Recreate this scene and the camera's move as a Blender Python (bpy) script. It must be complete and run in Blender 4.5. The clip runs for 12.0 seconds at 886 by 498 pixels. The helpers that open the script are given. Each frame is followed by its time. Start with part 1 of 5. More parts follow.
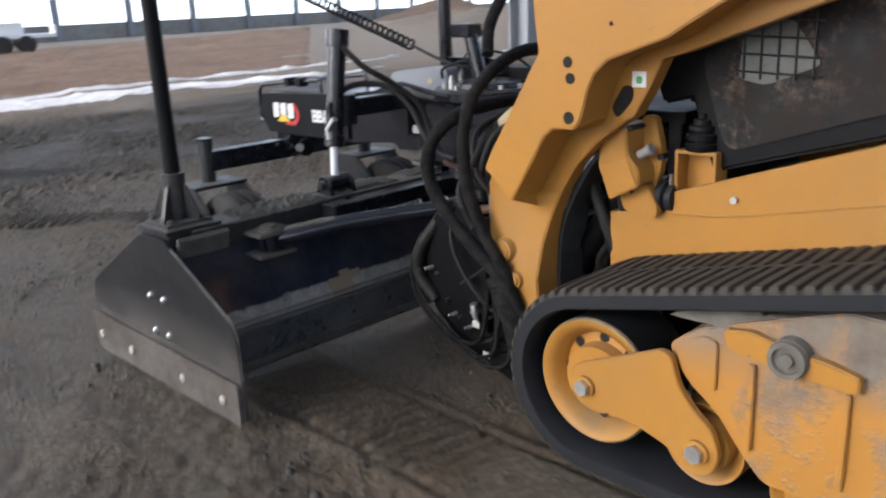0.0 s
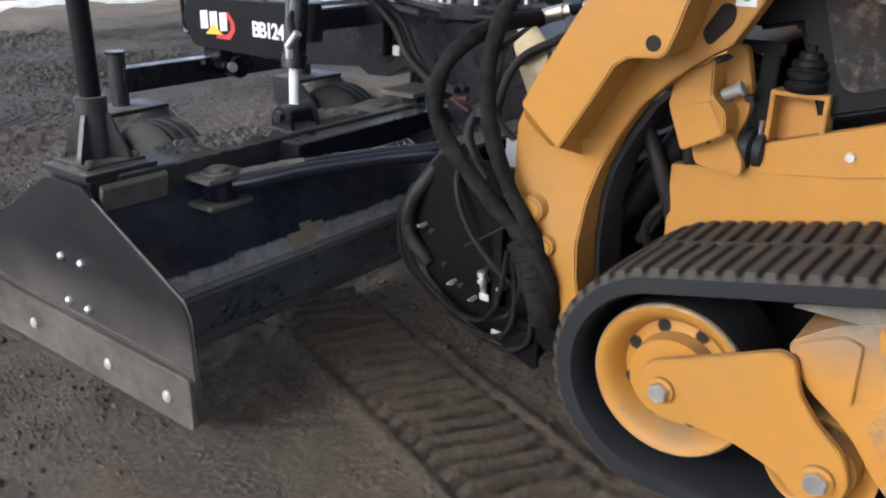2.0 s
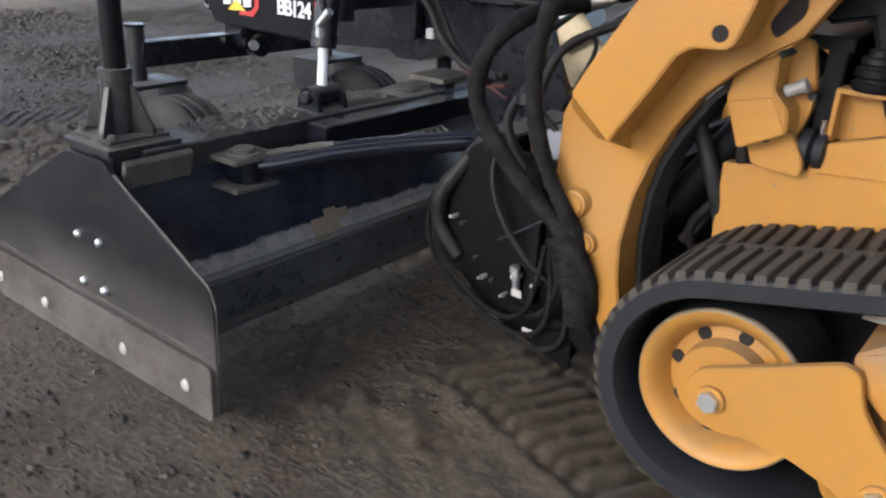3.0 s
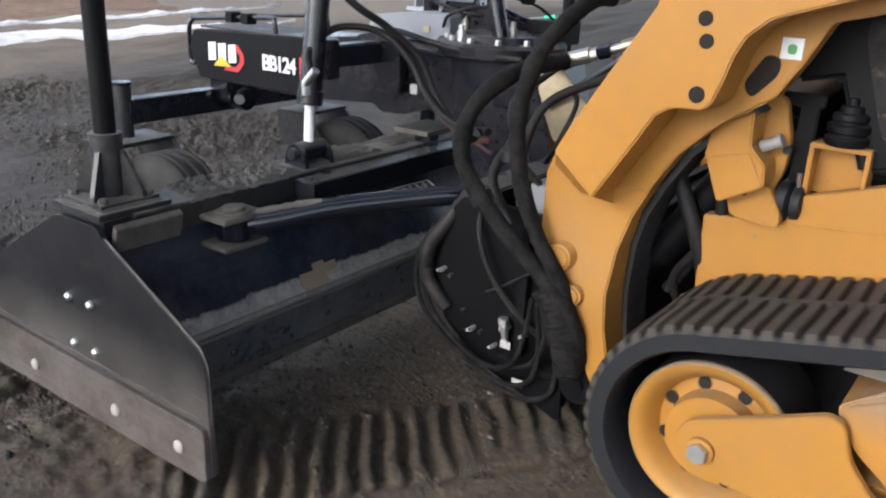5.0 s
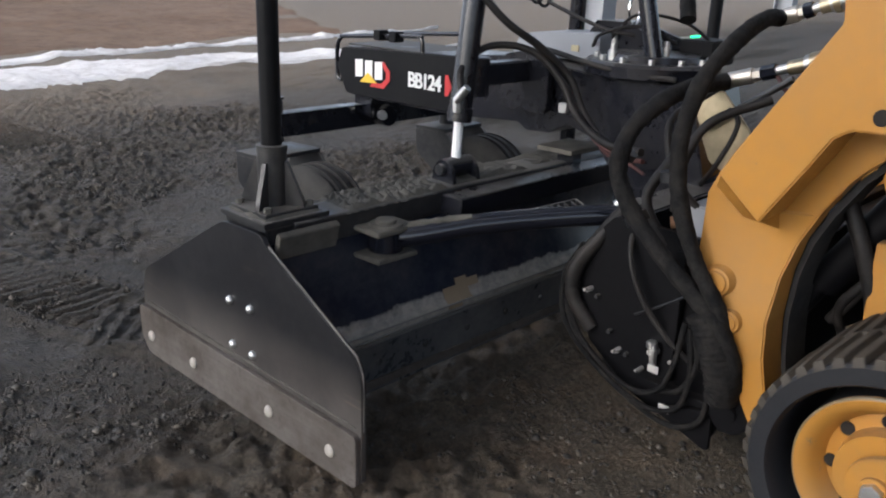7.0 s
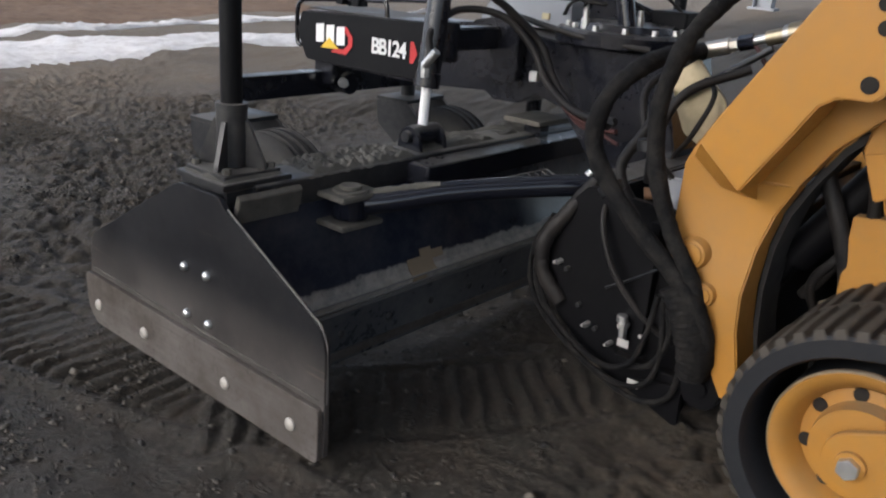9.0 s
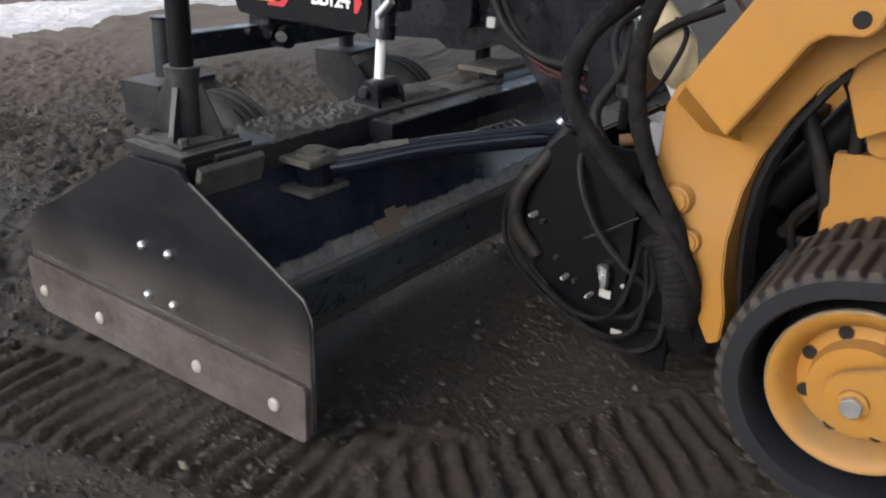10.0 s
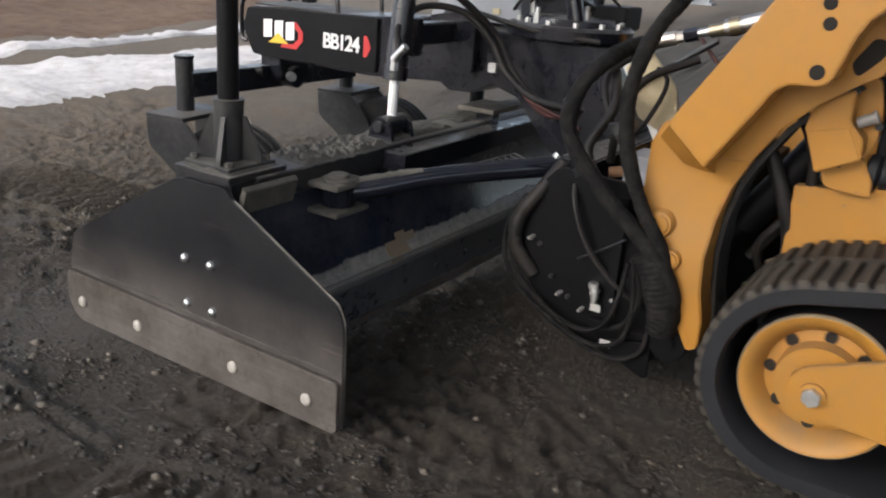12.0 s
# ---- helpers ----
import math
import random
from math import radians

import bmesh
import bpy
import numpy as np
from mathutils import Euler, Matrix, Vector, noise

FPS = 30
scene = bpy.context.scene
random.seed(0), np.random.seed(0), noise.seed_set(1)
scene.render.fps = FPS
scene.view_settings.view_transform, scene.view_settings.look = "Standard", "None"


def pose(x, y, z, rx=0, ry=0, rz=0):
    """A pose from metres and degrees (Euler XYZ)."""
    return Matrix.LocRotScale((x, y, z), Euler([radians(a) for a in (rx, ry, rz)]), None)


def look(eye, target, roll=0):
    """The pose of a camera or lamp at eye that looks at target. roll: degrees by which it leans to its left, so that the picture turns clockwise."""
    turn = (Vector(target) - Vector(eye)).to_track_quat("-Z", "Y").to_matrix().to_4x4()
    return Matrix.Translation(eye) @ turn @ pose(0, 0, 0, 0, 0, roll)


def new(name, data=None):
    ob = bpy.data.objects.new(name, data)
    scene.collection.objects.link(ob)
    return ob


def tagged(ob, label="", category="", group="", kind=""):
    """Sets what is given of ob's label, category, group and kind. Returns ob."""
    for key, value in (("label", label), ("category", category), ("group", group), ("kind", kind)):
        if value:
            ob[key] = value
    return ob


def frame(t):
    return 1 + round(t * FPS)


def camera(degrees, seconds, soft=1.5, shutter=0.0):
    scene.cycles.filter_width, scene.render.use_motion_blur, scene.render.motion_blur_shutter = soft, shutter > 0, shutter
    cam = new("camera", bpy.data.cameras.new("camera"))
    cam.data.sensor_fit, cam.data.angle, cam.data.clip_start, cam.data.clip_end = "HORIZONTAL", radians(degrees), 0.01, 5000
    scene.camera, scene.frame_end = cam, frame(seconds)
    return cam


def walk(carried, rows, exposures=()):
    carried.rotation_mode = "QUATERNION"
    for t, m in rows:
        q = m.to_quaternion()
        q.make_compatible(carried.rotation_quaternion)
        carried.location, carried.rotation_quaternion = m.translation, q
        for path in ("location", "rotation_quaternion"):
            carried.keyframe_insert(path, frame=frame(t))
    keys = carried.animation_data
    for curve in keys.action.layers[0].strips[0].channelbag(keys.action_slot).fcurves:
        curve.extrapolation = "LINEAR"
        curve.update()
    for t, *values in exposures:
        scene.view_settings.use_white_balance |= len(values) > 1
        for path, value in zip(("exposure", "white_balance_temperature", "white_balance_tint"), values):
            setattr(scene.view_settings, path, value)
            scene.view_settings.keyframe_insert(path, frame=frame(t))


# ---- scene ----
cam = camera(55.7, 12.0, soft=2.0, shutter=0.5)
SKY, SUN, SUN_UP, SUN_ROUND, SUN_WIDE = 0.255, 0.52, 32.0, -66.0, 45.0
# emission of the far wall panels, daylight put into their material
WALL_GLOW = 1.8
EXPOSURES = [(0.0, 0.6, 5750, 10), (1.0, 0.65, 5750, 10), (1.5, 0.44, 5750, 10), (2.0, 0.84, 5750, 10), (2.5, 0.84, 5750, 10), (5.0, 0.86, 5800, 10), (5.5, 0.46, 5850, 10), (6.5, 0.45, 5850, 10), (8.5, 0.24, 5950, 10), (9.5, 0.34, 5950, 10), (10.5, 0.54, 6000, 10), (12.0, 0.36, 6150, 10)]
SWIVEL = [(0.0, 0.0), (12.0, 8.0)]
# the eye, what it looks at and its roll, seen from the machine
PATH = [
    (0, (-2.537, -2.185, 1.286), (-1.191, -0.818, 0.72), -2.5),
    (0.5, (-2.463, -1.921, 1.282), (-1.024, -0.649, 0.725), -6.8),
    (1, (-2.368, -1.715, 1.253), (-0.945, -0.438, 0.667), -3.1),
    (1.5, (-2.365, -1.587, 1.203), (-0.89, -0.41, 0.54), 3.6),
    (2, (-2.351, -1.546, 1.2), (-0.87, -0.418, 0.468), 1.0),
    (2.5, (-2.294, -1.501, 1.187), (-0.801, -0.395, 0.45), 2.1),
    (3, (-2.34, -1.417, 1.167), (-0.86, -0.301, 0.414), 3.3),
    (3.2, (-2.357, -1.385, 1.174), (-0.88, -0.264, 0.424), 3.4),
    (4, (-2.373, -1.394, 1.191), (-0.876, -0.28, 0.472), 3.0),
    (4.8, (-2.389, -1.404, 1.208), (-0.873, -0.297, 0.519), 2.6),
    (5, (-2.358, -1.413, 1.225), (-0.834, -0.307, 0.552), 2.4),
    (5.5, (-2.357, -1.374, 1.22), (-0.802, -0.289, 0.585), 3.4),
    (6, (-2.43, -1.35, 1.222), (-0.895, -0.253, 0.557), 3.3),
    (6.5, (-2.446, -1.351, 1.229), (-1.008, -0.128, 0.57), 1.8),
    (6.7, (-2.442, -1.338, 1.227), (-1.071, -0.029, 0.591), 1.7),
    (7.5, (-2.442, -1.352, 1.211), (-1.069, -0.053, 0.558), 2.3),
    (8.3, (-2.443, -1.365, 1.195), (-1.067, -0.078, 0.526), 2.9),
    (8.5, (-2.428, -1.345, 1.196), (-1.04, -0.071, 0.525), 3.0),
    (9, (-2.423, -1.254, 1.156), (-0.98, -0.045, 0.482), 4.3),
    (9.5, (-2.396, -1.177, 1.13), (-0.929, -0.029, 0.403), 3.4),
    (10, (-2.435, -1.092, 1.15), (-0.91, -0.06, 0.369), 2.8),
    (10.5, (-2.531, -1.027, 1.161), (-0.966, -0.031, 0.413), 4.9),
    (11, (-2.534, -1.002, 1.149), (-0.955, 0.005, 0.446), 4.8),
    (11.5, (-2.636, -1.044, 1.164), (-1.047, -0.046, 0.471), 4.7),
    (12, (-2.731, -1.135, 1.172), (-1.128, -0.151, 0.494), 4.5),
]
# the machine: seconds, place on the ground and turn
MACHINE = [
    (0, -0.005, -0.002, 0.12),
    (0.5, -0.023, 0.409, 0.31),
    (1, 0.003, 0.846, -0.37),
    (1.5, 0.044, 1.283, -1.33),
    (2, 0.072, 1.663, -2.08),
    (2.5, 0.105, 1.993, -2.93),
    (3, 0.160, 2.298, -4.08),
    (3.2, 0.187, 2.420, -4.59),
    (4, 0.296, 2.934, -6.51),
    (4.8, 0.367, 3.462, -8.06),
    (5, 0.374, 3.588, -8.39),
    (5.5, 0.385, 3.880, -9.06),
    (6, 0.419, 4.127, -9.25),
    (6.5, 0.486, 4.322, -8.71),
    (6.7, 0.518, 4.390, -8.39),
    (7.5, 0.634, 4.677, -7.67),
    (8.3, 0.696, 5.057, -7.86),
    (8.5, 0.708, 5.171, -7.91),
    (9, 0.745, 5.480, -7.96),
    (9.5, 0.790, 5.797, -7.86),
    (10, 0.852, 6.110, -7.40),
    (10.5, 0.929, 6.419, -6.66),
    (11, 0.984, 6.723, -6.38),
    (11.5, 1.022, 7.031, -6.58),
    (12, 1.062, 7.344, -6.96),
]


def base(t):
    """The machine's pose on the ground at one of its times."""
    for s, x, y, turn in MACHINE:
        if abs(s - t) < 1e-6:
            return pose(x, y, 0, 0, 0, turn)


walk(cam, [(t, base(t) @ look(eye, target, roll)) for t, eye, target, roll in PATH], exposures=EXPOSURES)

# ---- light ----
world = bpy.data.worlds.new("overcast")
scene.world = world
world.use_nodes = True
wn, wl = world.node_tree.nodes, world.node_tree.links
sky = wn.new("ShaderNodeTexSky")
sky.sky_type, sky.sun_disc = "NISHITA", False
sky.sun_elevation, sky.sun_rotation = radians(SUN_UP), radians(SUN_ROUND)
sky.air_density, sky.dust_density, sky.ozone_density = 1.0, 4.0, 1.0
grey = wn.new("ShaderNodeHueSaturation")
grey.inputs["Saturation"].default_value = 0.62
wl.new(sky.outputs[0], grey.inputs["Color"])
wl.new(grey.outputs[0], wn["Background"].inputs[0])
wn["Background"].inputs[1].default_value = SKY
sun_data = bpy.data.lights.new("sun", "SUN")
sun_data.energy, sun_data.angle, sun_data.color = SUN, radians(SUN_WIDE), (1.0, 0.97, 0.93)
sun = new("sun", sun_data)
a, e = radians(SUN_ROUND), radians(SUN_UP)
sun.matrix_world = look((0, 0, 30), (-math.sin(a) * math.cos(e), -math.cos(a) * math.cos(e), 30 - math.sin(e)))

# ---- materials ----


class Mat:
    """A node material with a few short cuts."""

    def __init__(self, name, rough=0.5, metal=0.0, spec=0.5):
        self.m = bpy.data.materials.new(name)
        self.m.use_nodes = True
        self.n, self.l = self.m.node_tree.nodes, self.m.node_tree.links
        self.b = self.n["Principled BSDF"]
        self.b.inputs["Roughness"].default_value = rough
        self.b.inputs["Metallic"].default_value = metal
        self.b.inputs["Specular IOR Level"].default_value = spec
        self.co = self.n.new("ShaderNodeTexCoord").outputs["Object"]

    def use_position(self):
        self.co = self.n.new("ShaderNodeNewGeometry").outputs["Position"]

    def noise(self, scale, detail=6, rough=0.6, lo=0.0, hi=1.0, stretch=None):
        t = self.n.new("ShaderNodeTexNoise")
        t.inputs["Scale"].default_value, t.inputs["Detail"].default_value, t.inputs["Roughness"].default_value = scale, detail, rough
        src = self.co
        if stretch:
            mp = self.n.new("ShaderNodeMapping")
            mp.inputs["Scale"].default_value = stretch
            self.l.new(src, mp.inputs[0])
            src = mp.outputs[0]
        self.l.new(src, t.inputs["Vector"])
        r = self.n.new("ShaderNodeMapRange")
        r.inputs[1].default_value, r.inputs[2].default_value = lo, hi
        self.l.new(t.outputs[0], r.inputs[0])
        return r.outputs[0]

    def stones(self, scale, lo=0.0, hi=1.0):
        t = self.n.new("ShaderNodeTexVoronoi")
        t.inputs["Scale"].default_value = scale
        self.l.new(self.co, t.inputs["Vector"])
        r = self.n.new("ShaderNodeMapRange")
        r.inputs[1].default_value, r.inputs[2].default_value = lo, hi
        self.l.new(t.outputs["Distance"], r.inputs[0])
        return r.outputs[0]

    def cells(self, scale):
        """A random value for each grain."""
        t = self.n.new("ShaderNodeTexVoronoi")
        t.inputs["Scale"].default_value = scale
        self.l.new(self.co, t.inputs["Vector"])
        s = self.n.new("ShaderNodeSeparateColor")
        self.l.new(t.outputs["Color"], s.inputs[0])
        return s.outputs[0]

    def mix(self, fac, a, b):
        x = self.n.new("ShaderNodeMix")
        x.data_type = "RGBA"
        if isinstance(fac, float):
            x.inputs[0].default_value = fac
        else:
            self.l.new(fac, x.inputs[0])
        for sock, v in ((x.inputs[6], a), (x.inputs[7], b)):
            if isinstance(v, tuple):
                sock.default_value = (*v, 1)
            else:
                self.l.new(v, sock)
        return x.outputs[2]

    def num(self, op, a, b):
        x = self.n.new("ShaderNodeMath")
        x.operation = op
        for sock, v in ((x.inputs[0], a), (x.inputs[1], b)):
            if isinstance(v, (int, float)):
                sock.default_value = v
            else:
                self.l.new(v, sock)
        return x.outputs[0]

    def up(self):
        """How far a face looks up, 0 to 1."""
        g = self.n.new("ShaderNodeNewGeometry")
        s = self.n.new("ShaderNodeSeparateXYZ")
        self.l.new(g.outputs["Normal"], s.inputs[0])
        r = self.n.new("ShaderNodeMapRange")
        r.inputs[1].default_value, r.inputs[2].default_value = 0.35, 0.95
        self.l.new(s.outputs[2], r.inputs[0])
        return r.outputs[0]

    def low(self, bottom, top):
        """1 under the height bottom of the thing, 0 over top."""
        s = self.n.new("ShaderNodeSeparateXYZ")
        self.l.new(self.co, s.inputs[0])
        r = self.n.new("ShaderNodeMapRange")
        r.inputs[1].default_value, r.inputs[2].default_value = top, bottom
        self.l.new(s.outputs[2], r.inputs[0])
        return r.outputs[0]

    def set(self, colour=None, rough=None, bump=None, strength=0.3, distance=0.01):
        if colour is not None:
            if isinstance(colour, tuple):
                self.b.inputs["Base Color"].default_value = (*colour, 1)
            else:
                self.l.new(colour, self.b.inputs["Base Color"])
        if rough is not None:
            self.l.new(rough, self.b.inputs["Roughness"])
        if bump is not None:
            x = self.n.new("ShaderNodeBump")
            x.inputs["Strength"].default_value, x.inputs["Distance"].default_value = strength, distance
            self.l.new(bump, x.inputs["Height"])
            self.l.new(x.outputs[0], self.b.inputs["Normal"])
        return self.m


def make_paint(name, colour, rough, dust, dusty, chip=None, spec=0.5):
    k = Mat(name, rough, 0.0, spec)
    top = k.num("MULTIPLY", k.num("MULTIPLY", k.up(), min(0.85, dusty * 4)), k.noise(9, lo=0.3, hi=0.62))
    stain = k.num("MULTIPLY", k.noise(3.1, lo=0.45, hi=0.75), dusty)
    film = k.num("MULTIPLY", k.noise(38, 4, lo=0.35, hi=0.8), dusty * 0.8)
    amount = k.num("MINIMUM", k.num("ADD", top, k.num("ADD", stain, film)), 1.0)
    tone = k.mix(k.noise(1.7, lo=0.3, hi=0.7), colour, tuple(c * 0.86 for c in colour))
    if chip:
        tone = k.mix(k.noise(26, 7, 0.75, lo=0.645, hi=0.685), tone, chip)
    c = k.mix(amount, tone, dust)
    r = k.n.new("ShaderNodeMapRange")
    r.inputs[3].default_value, r.inputs[4].default_value = rough, 0.85
    k.l.new(amount, r.inputs[0])
    return k.set(c, r.outputs[0], k.noise(60, 5), 0.05, 0.004)


YELLOW = make_paint("machine_yellow", (0.41, 0.190, 0.031), 0.34, (0.25, 0.155, 0.07), 0.26, (0.22, 0.14, 0.07), 0.3)


def make_muddy():
    k = Mat("machine_yellow_muddy", 0.5)
    patch_ = k.noise(3.2, 7, 0.68, lo=0.47, hi=0.56)
    top = k.low(0.40, 0.53)
    high = k.num("SUBTRACT", 1.0, top)
    amount = k.num("MINIMUM", k.num("ADD", k.num("MULTIPLY", patch_, 0.75), k.num("MULTIPLY", high, k.noise(7, 6, lo=0.3, hi=0.55))), 1.0)
    c = k.mix(k.noise(2, lo=0.3, hi=0.7), (0.42, 0.192, 0.033), (0.35, 0.165, 0.03))
    c = k.mix(k.noise(30, 6, 0.75, lo=0.66, hi=0.7), c, (0.25, 0.23, 0.2))
    mud = k.mix(k.noise(14, 6, lo=0.3, hi=0.7), (0.13, 0.105, 0.082), (0.22, 0.18, 0.14))
    c = k.mix(amount, c, mud)
    r = k.n.new("ShaderNodeMapRange")
    r.inputs[3].default_value, r.inputs[4].default_value = 0.4, 0.95
    k.l.new(amount, r.inputs[0])
    return k.set(c, r.outputs[0], k.num("MULTIPLY", amount, k.noise(26, 7, 0.7)), 0.5, 0.012)


YELLOW_DIRTY = make_muddy()
BLACK = make_paint("black_enamel", (0.008, 0.009, 0.014), 0.13, (0.13, 0.115, 0.095), 0.11)
# darker, duller copy of the black, with the shade of inner parts in it
BLACK_SHADED = make_paint("black_steel_shaded", (0.003, 0.003, 0.004), 0.45, (0.04, 0.036, 0.032), 0.07, None, 0.13)
BLACK_GLOSS = make_paint("black_wet_enamel", (0.006, 0.007, 0.012), 0.1, (0.13, 0.12, 0.10), 0.02)
BLACK_DUSTY = make_paint("black_enamel_dusty", (0.010, 0.011, 0.014), 0.3, (0.15, 0.138, 0.118), 0.2)
EDGE = make_paint("dusty_blade_edge", (0.042, 0.045, 0.052), 0.24, (0.20, 0.188, 0.17), 0.42)
SATIN = make_paint("black_satin_plastic", (0.004, 0.004, 0.005), 0.5, (0.05, 0.045, 0.04), 0.06, None, 0.15)


def make_plate():
    k = Mat("end_plate_black_steel", 0.4, 0.0, 0.4)
    grit = k.noise(22, 6, 0.7, lo=0.45, hi=0.85)
    worn = k.num("MULTIPLY", k.noise(3.0, 8, 0.75, lo=0.30, hi=0.66), k.low(0.14, 0.33))
    streak = k.num("MULTIPLY", k.noise(3.2, 8, 0.72, lo=0.60, hi=0.70, stretch=(1, 0.4, 6)), k.noise(1.7, 3, lo=0.4, hi=0.6))
    c = k.mix(worn, (0.0045, 0.0045, 0.006), (0.095, 0.083, 0.074))
    c = k.mix(k.num("MULTIPLY", streak, 0.8), c, (0.13, 0.10, 0.075))
    c = k.mix(k.num("MULTIPLY", grit, 0.07), c, (0.14, 0.12, 0.10))
    return k.set(c, k.noise(6, 7, 0.7, lo=-0.5, hi=1.6), k.noise(70, 6), 0.06, 0.003)


def make_wear():
    k = Mat("worn_cutting_steel", 0.42, 0.75)
    scratch = k.noise(12, 8, 0.7, stretch=(1, 0.25, 6))
    c = k.mix(scratch, (0.10, 0.088, 0.080), (0.23, 0.205, 0.185))
    c = k.mix(k.noise(4, 7, 0.7, lo=0.40, hi=0.70), c, (0.085, 0.070, 0.058))
    c = k.mix(k.num("MULTIPLY", k.noise(55, 6, 0.75, lo=0.55, hi=0.7), 0.6), c, (0.05, 0.042, 0.036))
    return k.set(c, k.noise(20, lo=-0.7, hi=1.1), scratch, 0.15, 0.003)


PLATE, WEAR = make_plate(), make_wear()
RIB = make_paint("rubbed_rib_steel", (0.13, 0.125, 0.12), 0.3, (0.20, 0.185, 0.165), 0.5)
RIM = make_paint("rubbed_rim", (0.20, 0.15, 0.08), 0.38, (0.14, 0.11, 0.08), 0.5)
EDGE_STEEL = make_paint("scuffed_edge_steel", (0.060, 0.056, 0.053), 0.35, (0.15, 0.135, 0.12), 0.5)


def make_moldboard():
    k = Mat("moldboard_paint", 0.2)
    s = k.n.new("ShaderNodeSeparateXYZ")
    k.l.new(k.co, s.inputs[0])
    # dried soil splashed up to an uneven line over the ledge
    # the soil's pale colour also carries the ground's reflection in the board
    ragged = k.num("ADD", k.num("MULTIPLY", k.num("SUBTRACT", k.noise(5, 4, 0.6), 0.5), 0.045), k.num("MULTIPLY", k.num("SUBTRACT", k.noise(34, 5, 0.7), 0.5), 0.025))
    z = k.num("ADD", s.outputs[2], ragged)
    r = k.n.new("ShaderNodeMapRange")
    r.inputs[1].default_value, r.inputs[2].default_value = 0.268, 0.258
    k.l.new(z, r.inputs[0])
    dusty = k.num("MULTIPLY", r.outputs[0], k.noise(26, 6, 0.7, lo=0.1, hi=0.62))
    haze = k.num("MULTIPLY", k.noise(6, 7, 0.7, lo=0.42, hi=0.8), 0.16)
    amount = k.num("MINIMUM", k.num("ADD", dusty, haze), 1.0)
    c = k.mix(amount, (0.016, 0.019, 0.030), (0.27, 0.25, 0.22))
    rr = k.n.new("ShaderNodeMapRange")
    rr.inputs[3].default_value, rr.inputs[4].default_value = 0.16, 0.65
    k.l.new(amount, rr.inputs[0])
    return k.set(c, rr.outputs[0], k.noise(40, 4), 0.04, 0.003)


MOLD = make_moldboard()


def make_rubber(name, colour, dust, dusty, rough=0.8, spec=0.3):
    k = Mat(name, rough, 0.0, spec)
    amount = k.num("MULTIPLY", k.noise(7, 7, 0.7, lo=0.3, hi=0.7), dusty)
    c = k.mix(amount, colour, dust)
    c = k.mix(k.num("MULTIPLY", k.noise(120, 3, lo=0.4, hi=0.7), 0.35), c, tuple(v * 0.6 for v in dust))
    return k.set(c, None, k.noise(150, 5), 0.25, 0.004)


RUBBER = make_rubber("track_rubber", (0.008, 0.009, 0.012), (0.028, 0.027, 0.027), 0.35, 0.6)
RUBBER_TOP = make_rubber("track_lug_rubber", (0.028, 0.025, 0.022), (0.080, 0.067, 0.051), 0.9)
TYRE = make_rubber("tyre_rubber", (0.014, 0.014, 0.015), (0.065, 0.06, 0.052), 0.7)


def make_sleeve():
    """Woven hose wrap, scuffed and dusty."""
    k = Mat("hose_sleeve_fabric", 0.85, 0.0, 0.2)
    scuff = k.noise(22, 7, 0.75, lo=0.42, hi=0.72)
    c = k.mix(scuff, (0.004, 0.004, 0.0045), (0.024, 0.021, 0.018))
    weave = k.noise(240, 3, 0.6)
    h = k.num("ADD", k.num("MULTIPLY", k.noise(30, 4, 0.6), 1.0), k.num("MULTIPLY", weave, 0.35))
    return k.set(c, None, h, 0.6, 0.012)


SLEEVE = make_sleeve()
HOSE = make_rubber("hydraulic_hose_rubber", (0.005, 0.005, 0.006), (0.045, 0.038, 0.032), 0.5, 0.55, 0.22)
LINING = make_rubber("arch_lining_rubber", (0.016, 0.016, 0.017), (0.075, 0.07, 0.062), 0.75, 0.85, 0.25)
RED_HOSE = make_rubber("red_wire_rubber", (0.05, 0.012, 0.010), (0.05, 0.035, 0.03), 0.4, 0.6)
SOIL = make_rubber("damp_soil", (0.042, 0.040, 0.035), (0.125, 0.116, 0.099), 1.0, 0.95)
MUD = make_rubber("caked_mud", (0.085, 0.077, 0.065), (0.185, 0.166, 0.138), 1.0, 0.95)


def make_metal(name, colour, rough):
    k = Mat(name, rough, 1.0)
    c = k.mix(k.noise(30, 5, lo=0.3, hi=0.8), colour, tuple(v * 0.75 for v in colour))
    return k.set(c, k.noise(45, 4, lo=-1.2, hi=2.6 if rough > 0.2 else 8.0) if rough > 0.2 else None)


CHROME = make_metal("chrome", (0.95, 0.95, 0.95), 0.12)
ZINC = make_metal("zinc_steel", (0.62, 0.62, 0.60), 0.34)
WORN = make_metal("worn_bolt_steel", (0.62, 0.57, 0.50), 0.6)
BRASS = make_metal("yellow_zinc_fitting", (0.50, 0.43, 0.30), 0.38)


def make_plain(name, colour, rough=0.6, vary=0.85, scale=12):
    k = Mat(name, rough)
    return k.set(k.mix(k.noise(scale, 6), colour, tuple(v * vary for v in colour)), None, k.noise(scale * 6, 4), 0.08, 0.003)


